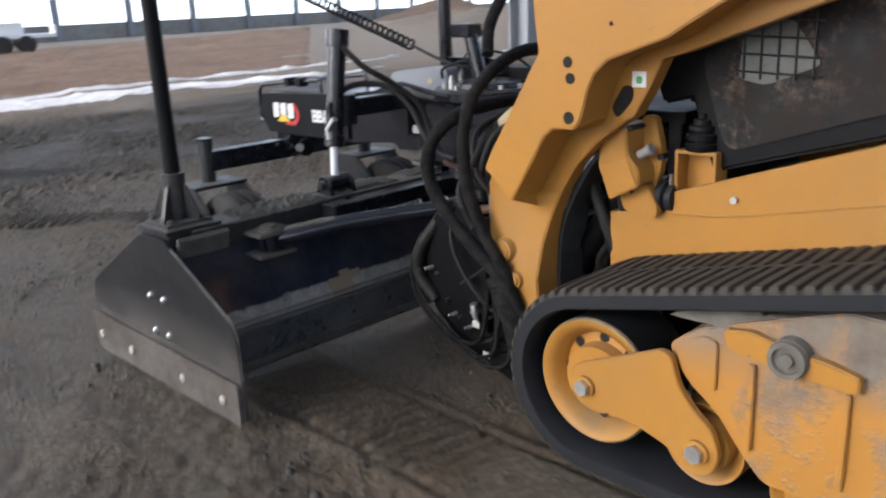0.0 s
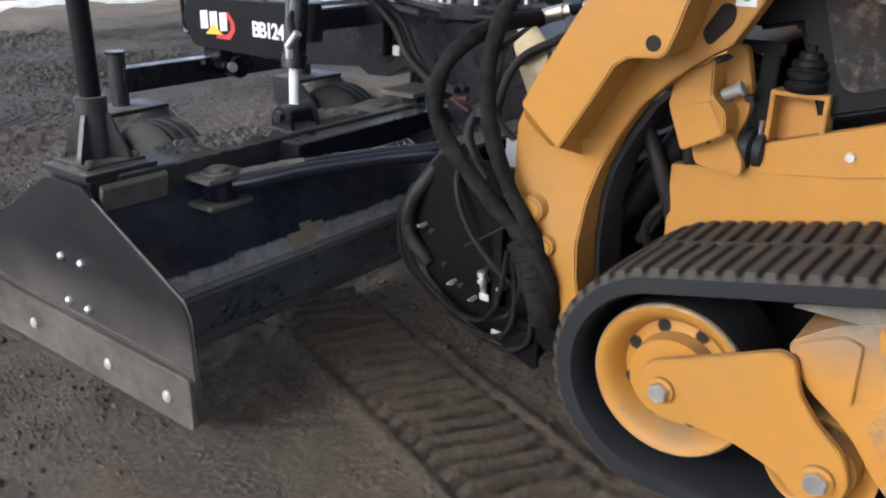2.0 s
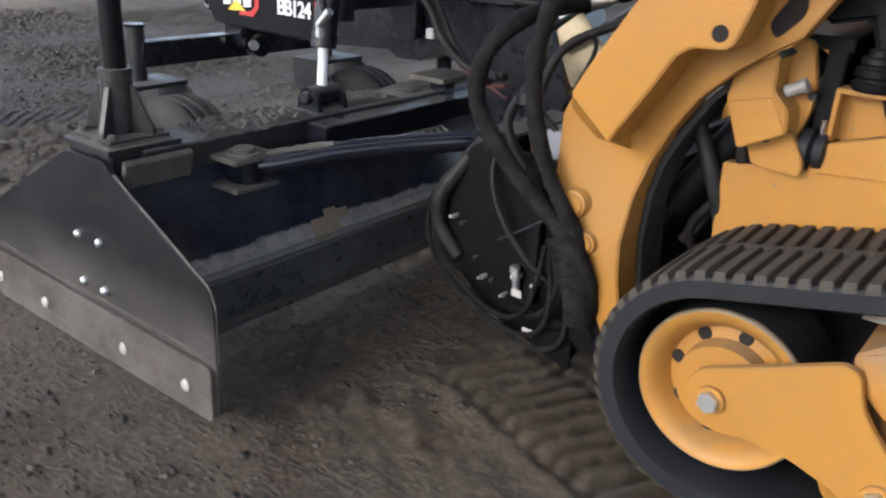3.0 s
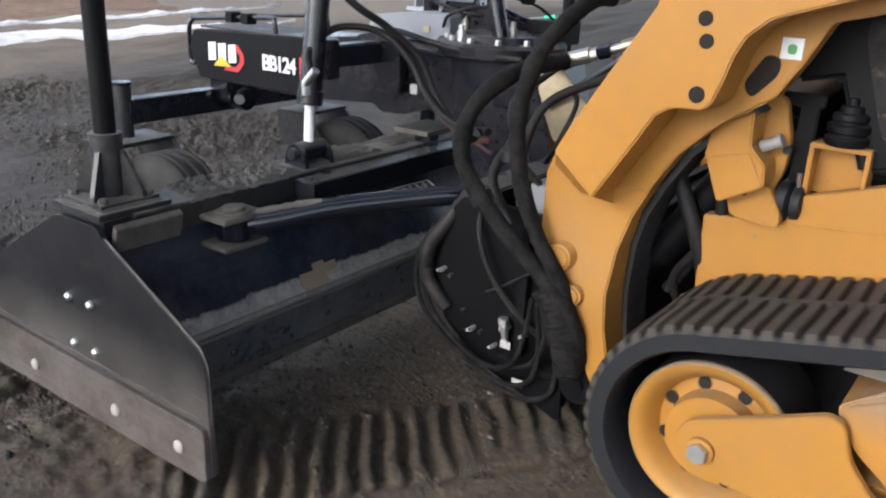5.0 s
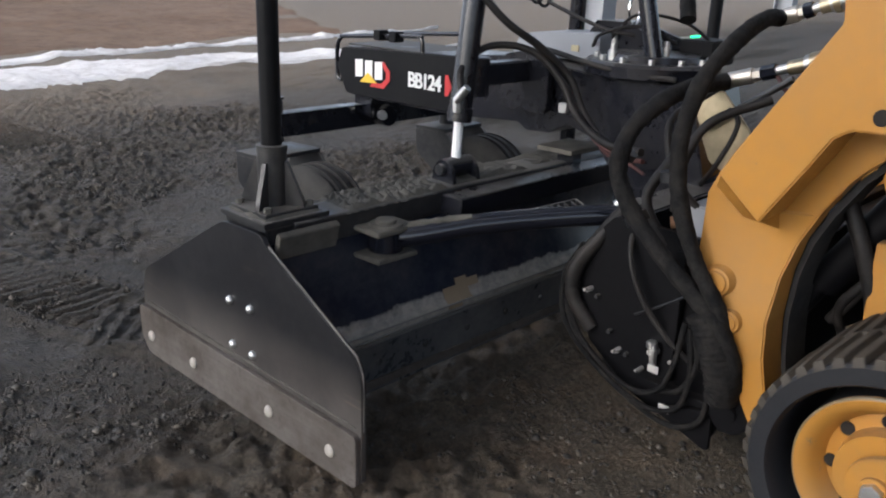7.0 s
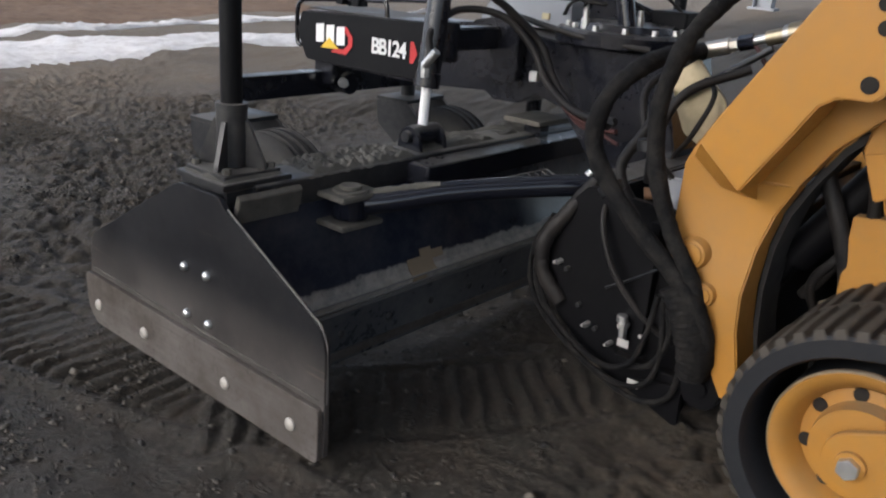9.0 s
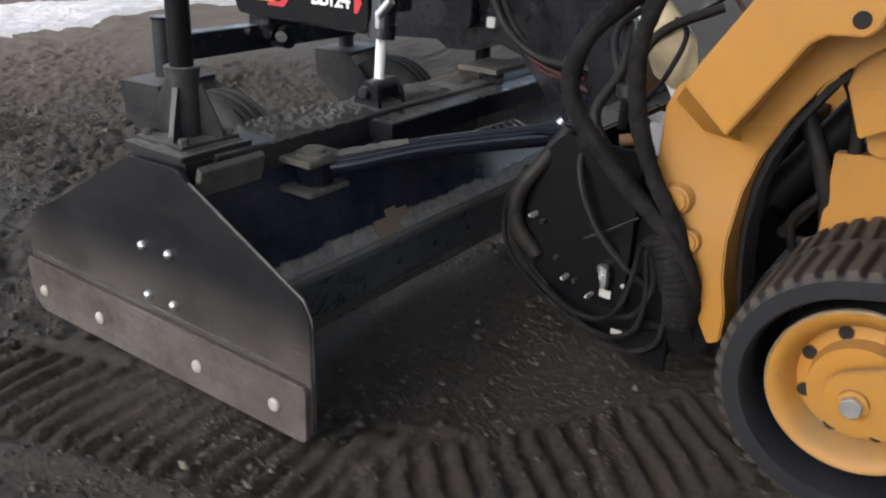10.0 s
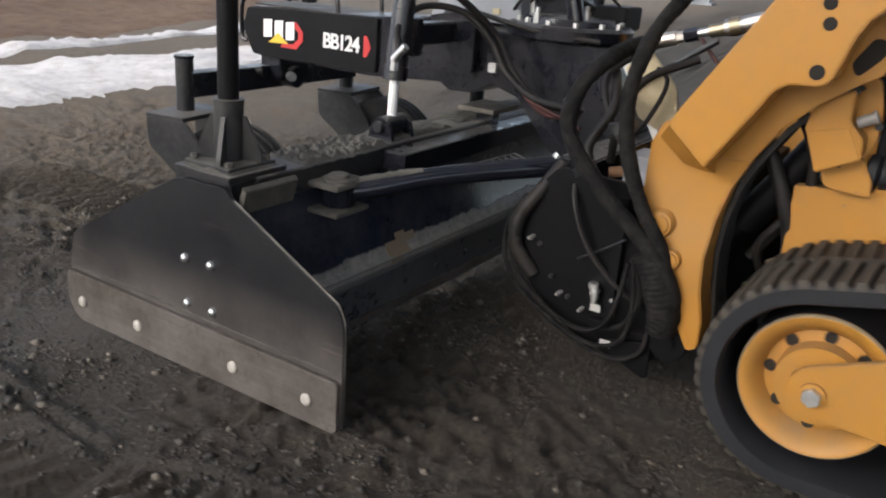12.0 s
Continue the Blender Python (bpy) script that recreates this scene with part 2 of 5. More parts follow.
DULL_BOLT = make_plain("rubbed_bolt_head", (0.40, 0.365, 0.32), 0.45, 0.7, 60)
PORT = make_plain("dull_port_steel", (0.30, 0.28, 0.26), 0.35, 0.7, 60)
TAG = make_plain("scuffed_tag", (0.50, 0.48, 0.45), 0.5, 0.55, 70)
# glossy white non-metal: the rod's bright chrome reflection as a base colour
ROD_WHITE = make_plain("white_rod_tone", (0.87, 0.87, 0.86), 0.14, 0.96)
WHITE = make_plain("white_decal", (0.78, 0.78, 0.76), 0.5)
DECAL_YELLOW = make_plain("yellow_decal", (0.75, 0.5, 0.04), 0.5)
DECAL_RED = make_plain("red_decal", (0.5, 0.03, 0.03), 0.5)
DECAL_GREEN = make_plain("green_decal", (0.10, 0.35, 0.12), 0.5)
CREAM = make_metal("yellow_passivated_steel", (0.52, 0.44, 0.29), 0.3)
# flat dark tone laid on discs in place of the shade inside holes
HOLE = make_plain("hole_shade", (0.012, 0.009, 0.006), 0.9)
MESH = make_plain("cab_mesh_black", (0.012, 0.012, 0.013), 0.45)
GREY_STEEL = make_plain("galvanised_post", (0.26, 0.27, 0.29), 0.5)
ROOF = make_plain("white_sheet_roof", (0.8, 0.8, 0.79), 0.6, 0.85, 1.5)
TAN = make_plain("flat_tan", (0.22, 0.165, 0.105), 0.6)
RUST = make_plain("copper_tarnish", (0.23, 0.12, 0.06), 0.5)


def make_screen():
    k = Mat("muddy_side_window", 0.6, 0, 0.25)
    mud = k.noise(7, 9, 0.8, lo=0.40, hi=0.62)
    c = k.mix(mud, (0.003, 0.003, 0.004), (0.026, 0.019, 0.015))
    blot = k.num("MULTIPLY", k.noise(17, 7, 0.75, lo=0.50, hi=0.66), k.noise(2.6, 3, lo=0.42, hi=0.62))
    c = k.mix(blot, c, (0.15, 0.105, 0.075))
    c = k.mix(k.noise(60, 5, lo=0.6, hi=0.75), c, (0.012, 0.010, 0.009))
    return k.set(c, k.num("ADD", k.num("MULTIPLY", mud, 0.5), 0.35), mud, 0.3, 0.004)


SCREEN = make_screen()
# opaque pale paint in place of daylight seen through the side glass
PANE = make_paint("pale_pane_paint", (0.13, 0.145, 0.14), 0.12, (0.09, 0.07, 0.05), 0.55)


def make_ground():
    k = Mat("graded_gravel_soil", 0.72, 0, 0.5)
    k.use_position()
    big = k.noise(0.35, 5, 0.6, lo=0.3, hi=0.7)
    mid = k.noise(2.3, 7, 0.7, lo=0.3, hi=0.72)
    fine = k.noise(26, 8, 0.75, lo=0.25, hi=0.75)
    c = k.mix(mid, (0.022, 0.020, 0.016), (0.084, 0.068, 0.051))
    c = k.mix(k.num("MULTIPLY", big, 0.5), c, (0.082, 0.067, 0.050))
    c = k.mix(k.num("MULTIPLY", fine, 0.7), c, (0.118, 0.101, 0.080))
    speck = k.noise(95, 5, 0.8, lo=0.36, hi=0.64)
    c = k.mix(speck, k.mix(0.72, c, (0.010, 0.009, 0.008)), k.mix(0.55, c, (0.24, 0.20, 0.155)))
    grain = k.num("POWER", k.cells(120), 2.5)
    c = k.mix(grain, k.mix(0.35, c, (0.014, 0.013, 0.012)), k.mix(0.5, c, (0.24, 0.21, 0.17)))
    coarse = k.num("MULTIPLY", k.num("POWER", k.cells(52), 4.0), k.noise(3.0, 5, 0.7, lo=0.4, hi=0.6))
    c = k.mix(k.num("MULTIPLY", coarse, 0.6), c, (0.22, 0.19, 0.155))
    streak = k.noise(1.1, 6, 0.7, lo=0.5, hi=0.68, stretch=(1.2, 0.35, 1))
    c = k.mix(k.num("MULTIPLY", streak, 0.45), c, (0.115, 0.094, 0.07))
    pebble = k.num("MULTIPLY", k.stones(55, 0.30, 0.1), k.noise(7, 4, lo=0.5, hi=0.62))
    c = k.mix(k.num("MULTIPLY", pebble, 0.5), c, (0.20, 0.18, 0.15))
    blot = k.noise(1.6, 6, 0.72, lo=0.38, hi=0.62)
    c = k.mix(k.num("MULTIPLY", blot, 0.55), c, k.mix(0.55, c, (0.012, 0.012, 0.011)))
    # brown and mossy mottling
    c = k.mix(k.num("MULTIPLY", k.noise(3.7, 7, 0.75, lo=0.46, hi=0.62), 0.6), c, (0.115, 0.078, 0.048))
    c = k.mix(k.num("MULTIPLY", k.noise(5.3, 7, 0.75, lo=0.50, hi=0.64), 0.5), c, (0.042, 0.044, 0.030))
    # a darker stretch of gravel with wavering ends
    at = k.n.new("ShaderNodeSeparateXYZ")
    k.l.new(k.co, at.inputs[0])
    bent = k.num("ADD", at.outputs[1], k.num("MULTIPLY", k.num("SUBTRACT", k.noise(0.9, 6, 0.7), 0.5), 2.2))
    rise, fall = k.n.new("ShaderNodeMapRange"), k.n.new("ShaderNodeMapRange")
    rise.inputs[1].default_value, rise.inputs[2].default_value = 4.4, 5.4
    fall.inputs[1].default_value, fall.inputs[2].default_value = 10.4, 9.2
    k.l.new(bent, rise.inputs[0]), k.l.new(bent, fall.inputs[0])
    dark_zone = k.num("MULTIPLY", rise.outputs[0], fall.outputs[0])
    c = k.mix(k.num("MULTIPLY", dark_zone, 0.85), k.mix(0.16, c, (0.20, 0.165, 0.12)), k.mix(0.75, c, (0.018, 0.017, 0.015)))
    # paler towards the eave
    s = k.n.new("ShaderNodeSeparateXYZ")
    k.l.new(k.co, s.inputs[0])
    lighter = k.n.new("ShaderNodeMapRange")
    lighter.inputs[1].default_value, lighter.inputs[2].default_value = 9.0, 13.0
    k.l.new(k.num("ADD", s.outputs[1], k.num("MULTIPLY", k.noise(0.8, 6, 0.7), 2.0)), lighter.inputs[0])
    c = k.mix(k.num("MULTIPLY", lighter.outputs[0], 0.5), c, k.mix(fine, (0.10, 0.083, 0.062), (0.23, 0.19, 0.145)))
    warm = k.n.new("ShaderNodeMix")
    warm.data_type, warm.blend_type = "RGBA", "MULTIPLY"
    warm.inputs[0].default_value, warm.inputs[7].default_value = 1.0, (1.09, 1.0, 0.86, 1)
    k.l.new(c, warm.inputs[6])
    c = warm.outputs[2]
    h = k.num("ADD", k.num("MULTIPLY", k.noise(17, 10, 0.82), 1.0), k.num("MULTIPLY", k.stones(48, 0.55, 0.05), k.num("MULTIPLY", k.noise(5, 4, lo=0.42, hi=0.62), 0.4)))
    h = k.num("ADD", h, k.num("MULTIPLY", k.noise(75, 4, 0.7), 0.22))
    return k.set(c, None, h, 1.0, 0.045)


GROUND = make_ground()


def make_rough(name, a, b, c3, bump):
    k = Mat(name, 0.95, 0, 0.2)
    k.use_position()
    c = k.mix(k.noise(0.5, 6, 0.65, lo=0.3, hi=0.7), a, b)
    c = k.mix(k.noise(5, 8, 0.75, lo=0.45, hi=0.75), c, c3)
    return k.set(c, None, k.noise(9, 8, 0.75), bump, 0.05)


BROWN = make_rough("brown_dirt", (0.14, 0.088, 0.056), (0.21, 0.142, 0.095), (0.095, 0.063, 0.045), 1.0)
SNOW = make_rough("dirty_snow", (0.74, 0.72, 0.70), (0.62, 0.60, 0.58), (0.40, 0.365, 0.33), 0.8)
PALE = make_rough("pale_gravel", (0.34, 0.32, 0.29), (0.24, 0.22, 0.19), (0.16, 0.145, 0.125), 0.8)


def make_stone():
    k = Mat("pebble_stone", 0.7)
    g = k.n.new("ShaderNodeNewGeometry").outputs["Random Per Island"]
    c = k.mix(k.num("POWER", g, 2.2), (0.022, 0.019, 0.016), (0.135, 0.115, 0.088))
    return k.set(c)


STONE = make_stone()


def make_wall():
    """Wall sheeting that glows by emission, in place of daylight behind it."""
    k = Mat("glowing_wall_sheet", 0.6)
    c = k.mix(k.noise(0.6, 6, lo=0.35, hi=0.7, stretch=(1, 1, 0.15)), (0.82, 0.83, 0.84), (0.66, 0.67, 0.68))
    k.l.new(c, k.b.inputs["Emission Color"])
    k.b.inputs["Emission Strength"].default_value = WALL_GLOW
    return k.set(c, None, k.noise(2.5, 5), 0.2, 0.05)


WALL = make_wall()

# ---- mesh helpers ----


def mesh_of(name, bm, material, smooth=False):
    bmesh.ops.recalc_face_normals(bm, faces=bm.faces)
    me = bpy.data.meshes.new(name)
    bm.to_mesh(me)
    bm.free()
    me.materials.append(material)
    if smooth:
        me.shade_smooth()
        me.set_sharp_from_angle(angle=radians(36))
    return me


def part(name, bm, material, parent=None, label="", smooth=True):
    ob = new(name, mesh_of(name, bm, material, smooth))
    ob.parent = parent
    if smooth and len(ob.data.vertices) < 1500:
        even = ob.modifiers.new("even_faces", "WEIGHTED_NORMAL")
        even.keep_sharp = True
    return tagged(ob, label)


def share(name, me, parent, m):
    ob = new(name, me)
    ob.parent = parent
    ob.matrix_basis = m
    return ob


def joined(*bms):
    out = bmesh.new()
    for b in bms:
        me = bpy.data.meshes.new("tmp")
        b.to_mesh(me)
        b.free()
        out.from_mesh(me)
        bpy.data.meshes.remove(me)
    return out


def soften(bm, width, segments=3):
    if width:
        bmesh.ops.bevel(bm, geom=[e for e in bm.edges if e.calc_face_angle(0) > 0.5], offset=width * 0.5, segments=segments, affect="EDGES", clamp_overlap=True)
    return bm


def slab(x0, x1, y0, y1, z0, z1, bevel=0.004):
    bm = bmesh.new()
    bmesh.ops.create_cube(bm, size=1, matrix=Matrix.LocRotScale(((x0 + x1) / 2, (y0 + y1) / 2, (z0 + z1) / 2), None, (x1 - x0, y1 - y0, z1 - z0)))
    return soften(bm, bevel)


def side_plate(outline, x0, x1, bevel=0.004):
    """A plate in the y-z plane, from x0 to x1."""
    bm = bmesh.new()
    f = bm.faces.new([bm.verts.new((x0, y, z)) for y, z in outline])
    r = bmesh.ops.extrude_face_region(bm, geom=[f])
    bmesh.ops.translate(bm, vec=(x1 - x0, 0, 0), verts=[v for v in r["geom"] if isinstance(v, bmesh.types.BMVert)])
    return soften(bm, bevel)


def rounded(points, radius=0.02, steps=4):
    """The outline with its corners rounded."""
    out, n = [], len(points)
    for i in range(n):
        p, a, b = Vector(points[i]), Vector(points[i - 1]), Vector(points[(i + 1) % n])
        d = min(radius, 0.45 * (a - p).length, 0.45 * (b - p).length)
        s, e = p + (a - p).normalized() * d, p + (b - p).normalized() * d
        for k in range(steps + 1):
            f = k / steps
            out.append(tuple(s * (1 - f) ** 2 + p * 2 * f * (1 - f) + e * f * f))
    return out


def disc_points(cy, cz, r, n=20):
    return [(cy + r * math.cos(2 * math.pi * i / n), cz + r * math.sin(2 * math.pi * i / n)) for i in range(n)]


def rod(a, b, r, r2=None, n=16, bevel=0.0):
    a, b = Vector(a), Vector(b)
    bm = bmesh.new()
    q = (b - a).to_track_quat("Z", "Y").to_matrix().to_4x4()
    bmesh.ops.create_cone(bm, cap_ends=True, segments=n, radius1=r, radius2=r if r2 is None else r2, depth=(b - a).length, matrix=Matrix.Translation((a + b) / 2) @ q)
    return soften(bm, bevel)


def turned(profile, n=32, axis="X", caps=True):
    """A solid of revolution: rows of (along, radius)."""
    bm = bmesh.new()
    rings = []
    for s, r in profile:
        ring = []
        for i in range(n):
            c, d = r * math.cos(2 * math.pi * i / n), r * math.sin(2 * math.pi * i / n)
            ring.append(bm.verts.new((s, c, d) if axis == "X" else (c, d, s)))
        rings.append(ring)
    for a, b in zip(rings, rings[1:]):
        for i in range(n):
            bm.faces.new((a[i], a[(i + 1) % n], b[(i + 1) % n], b[i]))
    for ring in (rings[0], rings[-1]) if caps else ():
        if profile[rings.index(ring)][1] > 1e-4:
            bm.faces.new(ring)
    return bm


def glide(points, per=8):
    """A smooth line through the points."""
    p = [Vector(q) for q in points]
    p = [2 * p[0] - p[1], *p, 2 * p[-1] - p[-2]]
    out = []
    for i in range(1, len(p) - 2):
        for k in range(per):
            f = k / per
            out.append(0.5 * (2 * p[i] + (p[i + 1] - p[i - 1]) * f + (2 * p[i - 1] - 5 * p[i] + 4 * p[i + 1] - p[i + 2]) * f * f + (3 * p[i] - p[i - 1] - 3 * p[i + 1] + p[i + 2]) * f**3))
    return out + [p[-2]]


def tube(points, r, n=14, per=8, wobble=0.0, seed=0, straight=False):
    line = [Vector(q) for q in points] if straight else glide(points, per)
    bm = bmesh.new()
    rings, side = [], None
    rnd = random.Random(seed)
    for i, p in enumerate(line):
        d = (line[min(i + 1, len(line) - 1)] - line[max(i - 1, 0)]).normalized()
        side = d.orthogonal() if side is None else side - d * side.dot(d)
        side.normalize()
        other = d.cross(side)
        k = r * (1 + wobble * (rnd.random() - 0.5) * 2)
        rings.append([bm.verts.new(p + (side * math.cos(2 * math.pi * j / n) + other * math.sin(2 * math.pi * j / n)) * k) for j in range(n)])
    for a, b in zip(rings, rings[1:]):
        for j in range(n):
            bm.faces.new((a[j], a[(j + 1) % n], b[(j + 1) % n], b[j]))
    bm.faces.new(rings[0]), bm.faces.new(rings[-1])
    return bm


def wrapped(points, r, seed):
    """A hose in a wound wrap: lumpy, with creases round it."""
    rnd = random.Random(seed)
    bm = tube(points, r, 16, 26)
    turn_, shift = rnd.random() * 6, Vector((seed * 3.1, 0, 0))
    rings = len(bm.verts) // 16
    bm.verts.ensure_lookup_table()
    for i in range(rings):
        ring = bm.verts[i * 16:(i + 1) * 16]
        mid = sum((v.co for v in ring), Vector()) / 16
        for j, v in enumerate(ring):
            swell = 0.13 * noise.noise(mid * 16 + shift) + 0.08 * noise.noise(v.co * 60 + shift) + 0.022 * math.sin(i * 0.9 + j * 0.39 + turn_)
            v.co = mid + (v.co - mid) * (1 + swell)
    return bm


def thing(name, label, category, kind="", group=""):
    return tagged(new(name), label, category, group, kind)


# ---- ground ----
rng = np.random.RandomState(7)


def field(x, y, size, seed):
    """Smooth random heights, -1 to 1, with lumps of the given size."""
    g = np.random.RandomState(seed).rand(256, 256) * 2 - 1
    u, v = x / size, y / size
    i, j = np.floor(u).astype(int), np.floor(v).astype(int)
    fu, fv = u - i, v - j
    fu, fv = fu * fu * (3 - 2 * fu), fv * fv * (3 - 2 * fv)
    i0, i1, j0, j1 = i % 256, (i + 1) % 256, j % 256, (j + 1) % 256
    return (g[i0, j0] * (1 - fu) + g[i1, j0] * fu) * (1 - fv) + (g[i0, j1] * (1 - fu) + g[i1, j1] * fu) * fv


def centre_line(y):
    """x of the machine's middle where its blade passed y, carried on past both ends."""
    ys, xs = [m[2] for m in MACHINE], [m[1] for m in MACHINE]
    return np.interp(y, [-9, *ys, 20], [0.1, *xs, 2.4])


# tracks pressed by earlier passes: start, end, width
BANDS = [((-0.98, -2.2), (-0.95, 0.85), 0.34), ((-0.95, 0.85), (-0.42, 2.12), 0.30), ((-0.95, 3.95), (0.5, 2.55), 0.36), ((-0.75, 7.9), (-0.35, 5.6), 0.34), ((-0.6, 6.1), (0.7, 5.0), 0.36), ((-0.45, 9.5), (-0.75, 7.9), 0.34), ((0.93, 10.9), (0.84, 8.9), 0.46), ((0.10, 11.0), (0.16, 9.1), 0.30)]


def heights(x, y):
    near = np.clip((np.abs(x - centre_line(y)) - 1.35) / 0.5, 0, 1)
    ahead = np.clip((y - 6.4) / 1.2, 0, 1)
    loose = np.maximum(np.maximum(near * np.clip(0.35 + (y - 1.5) / 4, 0.35, 1), ahead * np.where(y > 8.6, 0.4, 0.15)), 0.3 * np.clip(0.5 + field(x, y, 1.3, 14), 0, 1))
    patchy = np.clip(0.55 + 0.9 * field(x, y, 0.7, 10), 0.15, 1.2) * np.clip(0.45 + (y - 2.5) / 5, 0.45, 1)
    h = 0.008 * field(x, y, 0.9, 1) + 0.007 * field(x, y, 0.24, 2) + patchy * (0.018 * np.abs(field(x + 0.05 * field(x, y, 0.15, 15), y, 0.13, 3)) + 0.018 * np.abs(field(x, y + 0.04 * field(x, y, 0.1, 16), 0.07, 4)) + 0.020 * field(x, y, 0.035, 11)) - 0.022
    rut = np.abs(field(x * 0.8 + 0.25 * field(x, y, 0.6, 13), y * 0.35, 0.28, 12))
    h = h - 0.010 * np.clip(0.3 - rut, 0, 1) * 3
    ridge = 1 - np.abs(field(x + 0.3 * field(x, y, 1.1, 8), y * 1.6, 1.0, 5))
    clod = np.abs(field(x, y, 0.32, 6)) * 0.6 + np.abs(field(x, y, 0.13, 7)) * 0.4
    h = h - 0.014 * (1 - near)
    far = np.clip((np.hypot(x - 0.5, y - 4) - 14) / 10, 0, 1)
    h = h + loose * (1 - far) * (0.10 * np.clip(ridge - 0.5, 0, 1) + 0.018 * clod * np.clip(0.4 + field(x, y, 1.7, 9), 0, 1) - 0.01)
    for n, ((ax, ay), (bx, by), width) in enumerate(BANDS):
        lx, ly = bx - ax, by - ay
        length = math.hypot(lx, ly)
        s = ((x - ax) * lx + (y - ay) * ly) / length
        c = ((x - ax) * ly - (y - ay) * lx) / length
        inside = np.clip((width / 2 - np.abs(c)) / 0.025, 0, 1) * np.clip(s / 0.08, 0, 1) * np.clip((length - s) / 0.08, 0, 1)
        lug = np.clip(np.sin(2 * math.pi * (s + 0.22 * c + 0.012 * field(x, y, 0.09, 40 + n)) / 0.066) * 2.2, -1, 1)
        worn = np.clip(0.6 + 0.8 * field(x, y, 0.45, 20 + n), 0.1, 1) * (0.45 if n == 4 else 1)
        h = h * (1 - (0.95 if n == 1 else 0.7) * inside) + inside * (0.95 if n == 1 else worn * 0.62) * (0.026 * lug - 0.012) + 0.020 * np.exp(-(((np.abs(c) - width / 2 - 0.03) / 0.03) ** 2)) * np.clip(s / 0.1, 0, 1) * np.clip((length - s) / 0.1, 0, 1)
    # graded flat where the blade passes
    strip = np.clip((1.5 - np.abs(x - centre_line(y))) / 0.12, 0, 1)
    return h * (1 - strip) + np.minimum(h, 0.004) * strip


def spaced(lo, hi, step, far):
    """Even steps from lo to hi, growing ones out to far on both sides."""
    out, s = [], step
    while not out or out[-1] < far:
        out.append((out[-1] if out else 0) + s)
        s *= 1.16
    return np.r_[[lo - v for v in reversed(out)], np.arange(lo, hi + 1e-6, step), [hi + v for v in out]]


gx, gy = spaced(-2.2, 2.6, 0.0105, 900), spaced(-1.6, 10.6, 0.0105, 900)
X, Y = np.meshgrid(gx, gy)
Z = heights(X, Y)
nx, ny = len(gx), len(gy)
ground_mesh = bpy.data.meshes.new("ground")
q = (np.arange(ny - 1)[:, None] * nx + np.arange(nx - 1)[None]).ravel()
ground_mesh.from_pydata(np.c_[X.ravel(), Y.ravel(), Z.ravel()].tolist(), [], np.c_[q, q + 1, q + nx + 1, q + nx].tolist())
ground_mesh.materials.append(GROUND)
ground_mesh.shade_smooth()
tagged(new("ground", ground_mesh), "dark gravel ground with track prints", "ground", kind="structure")


def patch(name, xs, edges, rise, lumps, material, label, category, kind, steps=14):
    """A strip of ground cover between two uneven edges."""
    xs = np.asarray(xs)
    f = np.linspace(0, 1, steps)[:, None]
    near, far_ = edges(xs)
    px, py = np.repeat(xs[None], steps, 0), near[None] * (1 - f) + far_[None] * f
    pz = heights(px, py) + 0.008 + (np.sin(np.pi * f) ** 0.5) * rise * (1 + 0.4 * field(px, py, 0.5, 31)) + lumps * np.sin(np.pi * f) * (field(px, py, 1.3, 32) + 0.5 * field(px, py, 0.4, 33) + 0.6)
    pz[0], pz[-1] = heights(px, py)[0] - 0.03, heights(px, py)[-1] - 0.03
    n = len(xs)
    w = (np.arange(steps - 1)[:, None] * n + np.arange(n - 1)[None]).ravel()
    me = bpy.data.meshes.new(name)
    me.from_pydata(np.c_[px.ravel(), py.ravel(), pz.ravel()].tolist(), [], np.c_[w, w + 1, w + n + 1, w + n].tolist())
    me.materials.append(material)
    me.shade_smooth()
    return tagged(new(name, me), label, category, kind=kind)


line = np.arange(-26, 9.3, 0.06)
patch("snow", line, lambda x: (11.38 + 0.09 * field(x, x * 0, 0.7, 41) + 0.05 * field(x, x * 0, 0.2, 42), 11.42 + np.clip((9.2 - x) / 5, 0.02, 1) * (1.35 + 0.14 * field(x, x * 0, 0.9, 43))), 0.03, 0.012, SNOW, "strip of dirty old snow on the gravel", "snow", "stuff")
line = np.arange(-26, 12, 0.06)
patch("snow", line, lambda x: (13.05 + 0.09 * (x - 3) + 0.06 * field(x, x * 0, 0.6, 44), 13.10 + 0.09 * (x - 3) + np.clip((12 - x) / 5, 0.02, 1) * (0.36 + 0.2 * field(x, x * 0, 0.8, 45))), 0.02, 0.01, SNOW, "thin strip of old snow below the dirt", "snow", "stuff", 8)
line = np.arange(-60, 30, 0.25)
patch("dirt_bank", line, lambda x: (np.maximum(13.75 + 0.09 * (x - 3), 17 + (x - 11.5) * 1.35) + 0.15 * field(x, x * 0, 0.8, 46), np.maximum(36 + 0.2 * x + 0 * x, 17.3 + (x - 11.5) * 1.35)), 0.05, 0.10, BROWN, "rough bank of loose brown dirt", "dirt", "stuff", 90)

# pebbles lying loose on the ground
pv = np.array([(1, 0, 0), (-1, 0, 0), (0, 1, 0), (0, -1, 0), (0, 0, 1), (0, 0, -1)], float)
pf = np.array([(0, 2, 4), (2, 1, 4), (1, 3, 4), (3, 0, 4), (2, 0, 5), (1, 2, 5), (3, 1, 5), (0, 3, 5)])
N = 150000
sx, sy = rng.uniform(-2.3, 2.6, N), rng.uniform(-1.7, 9.4, N)
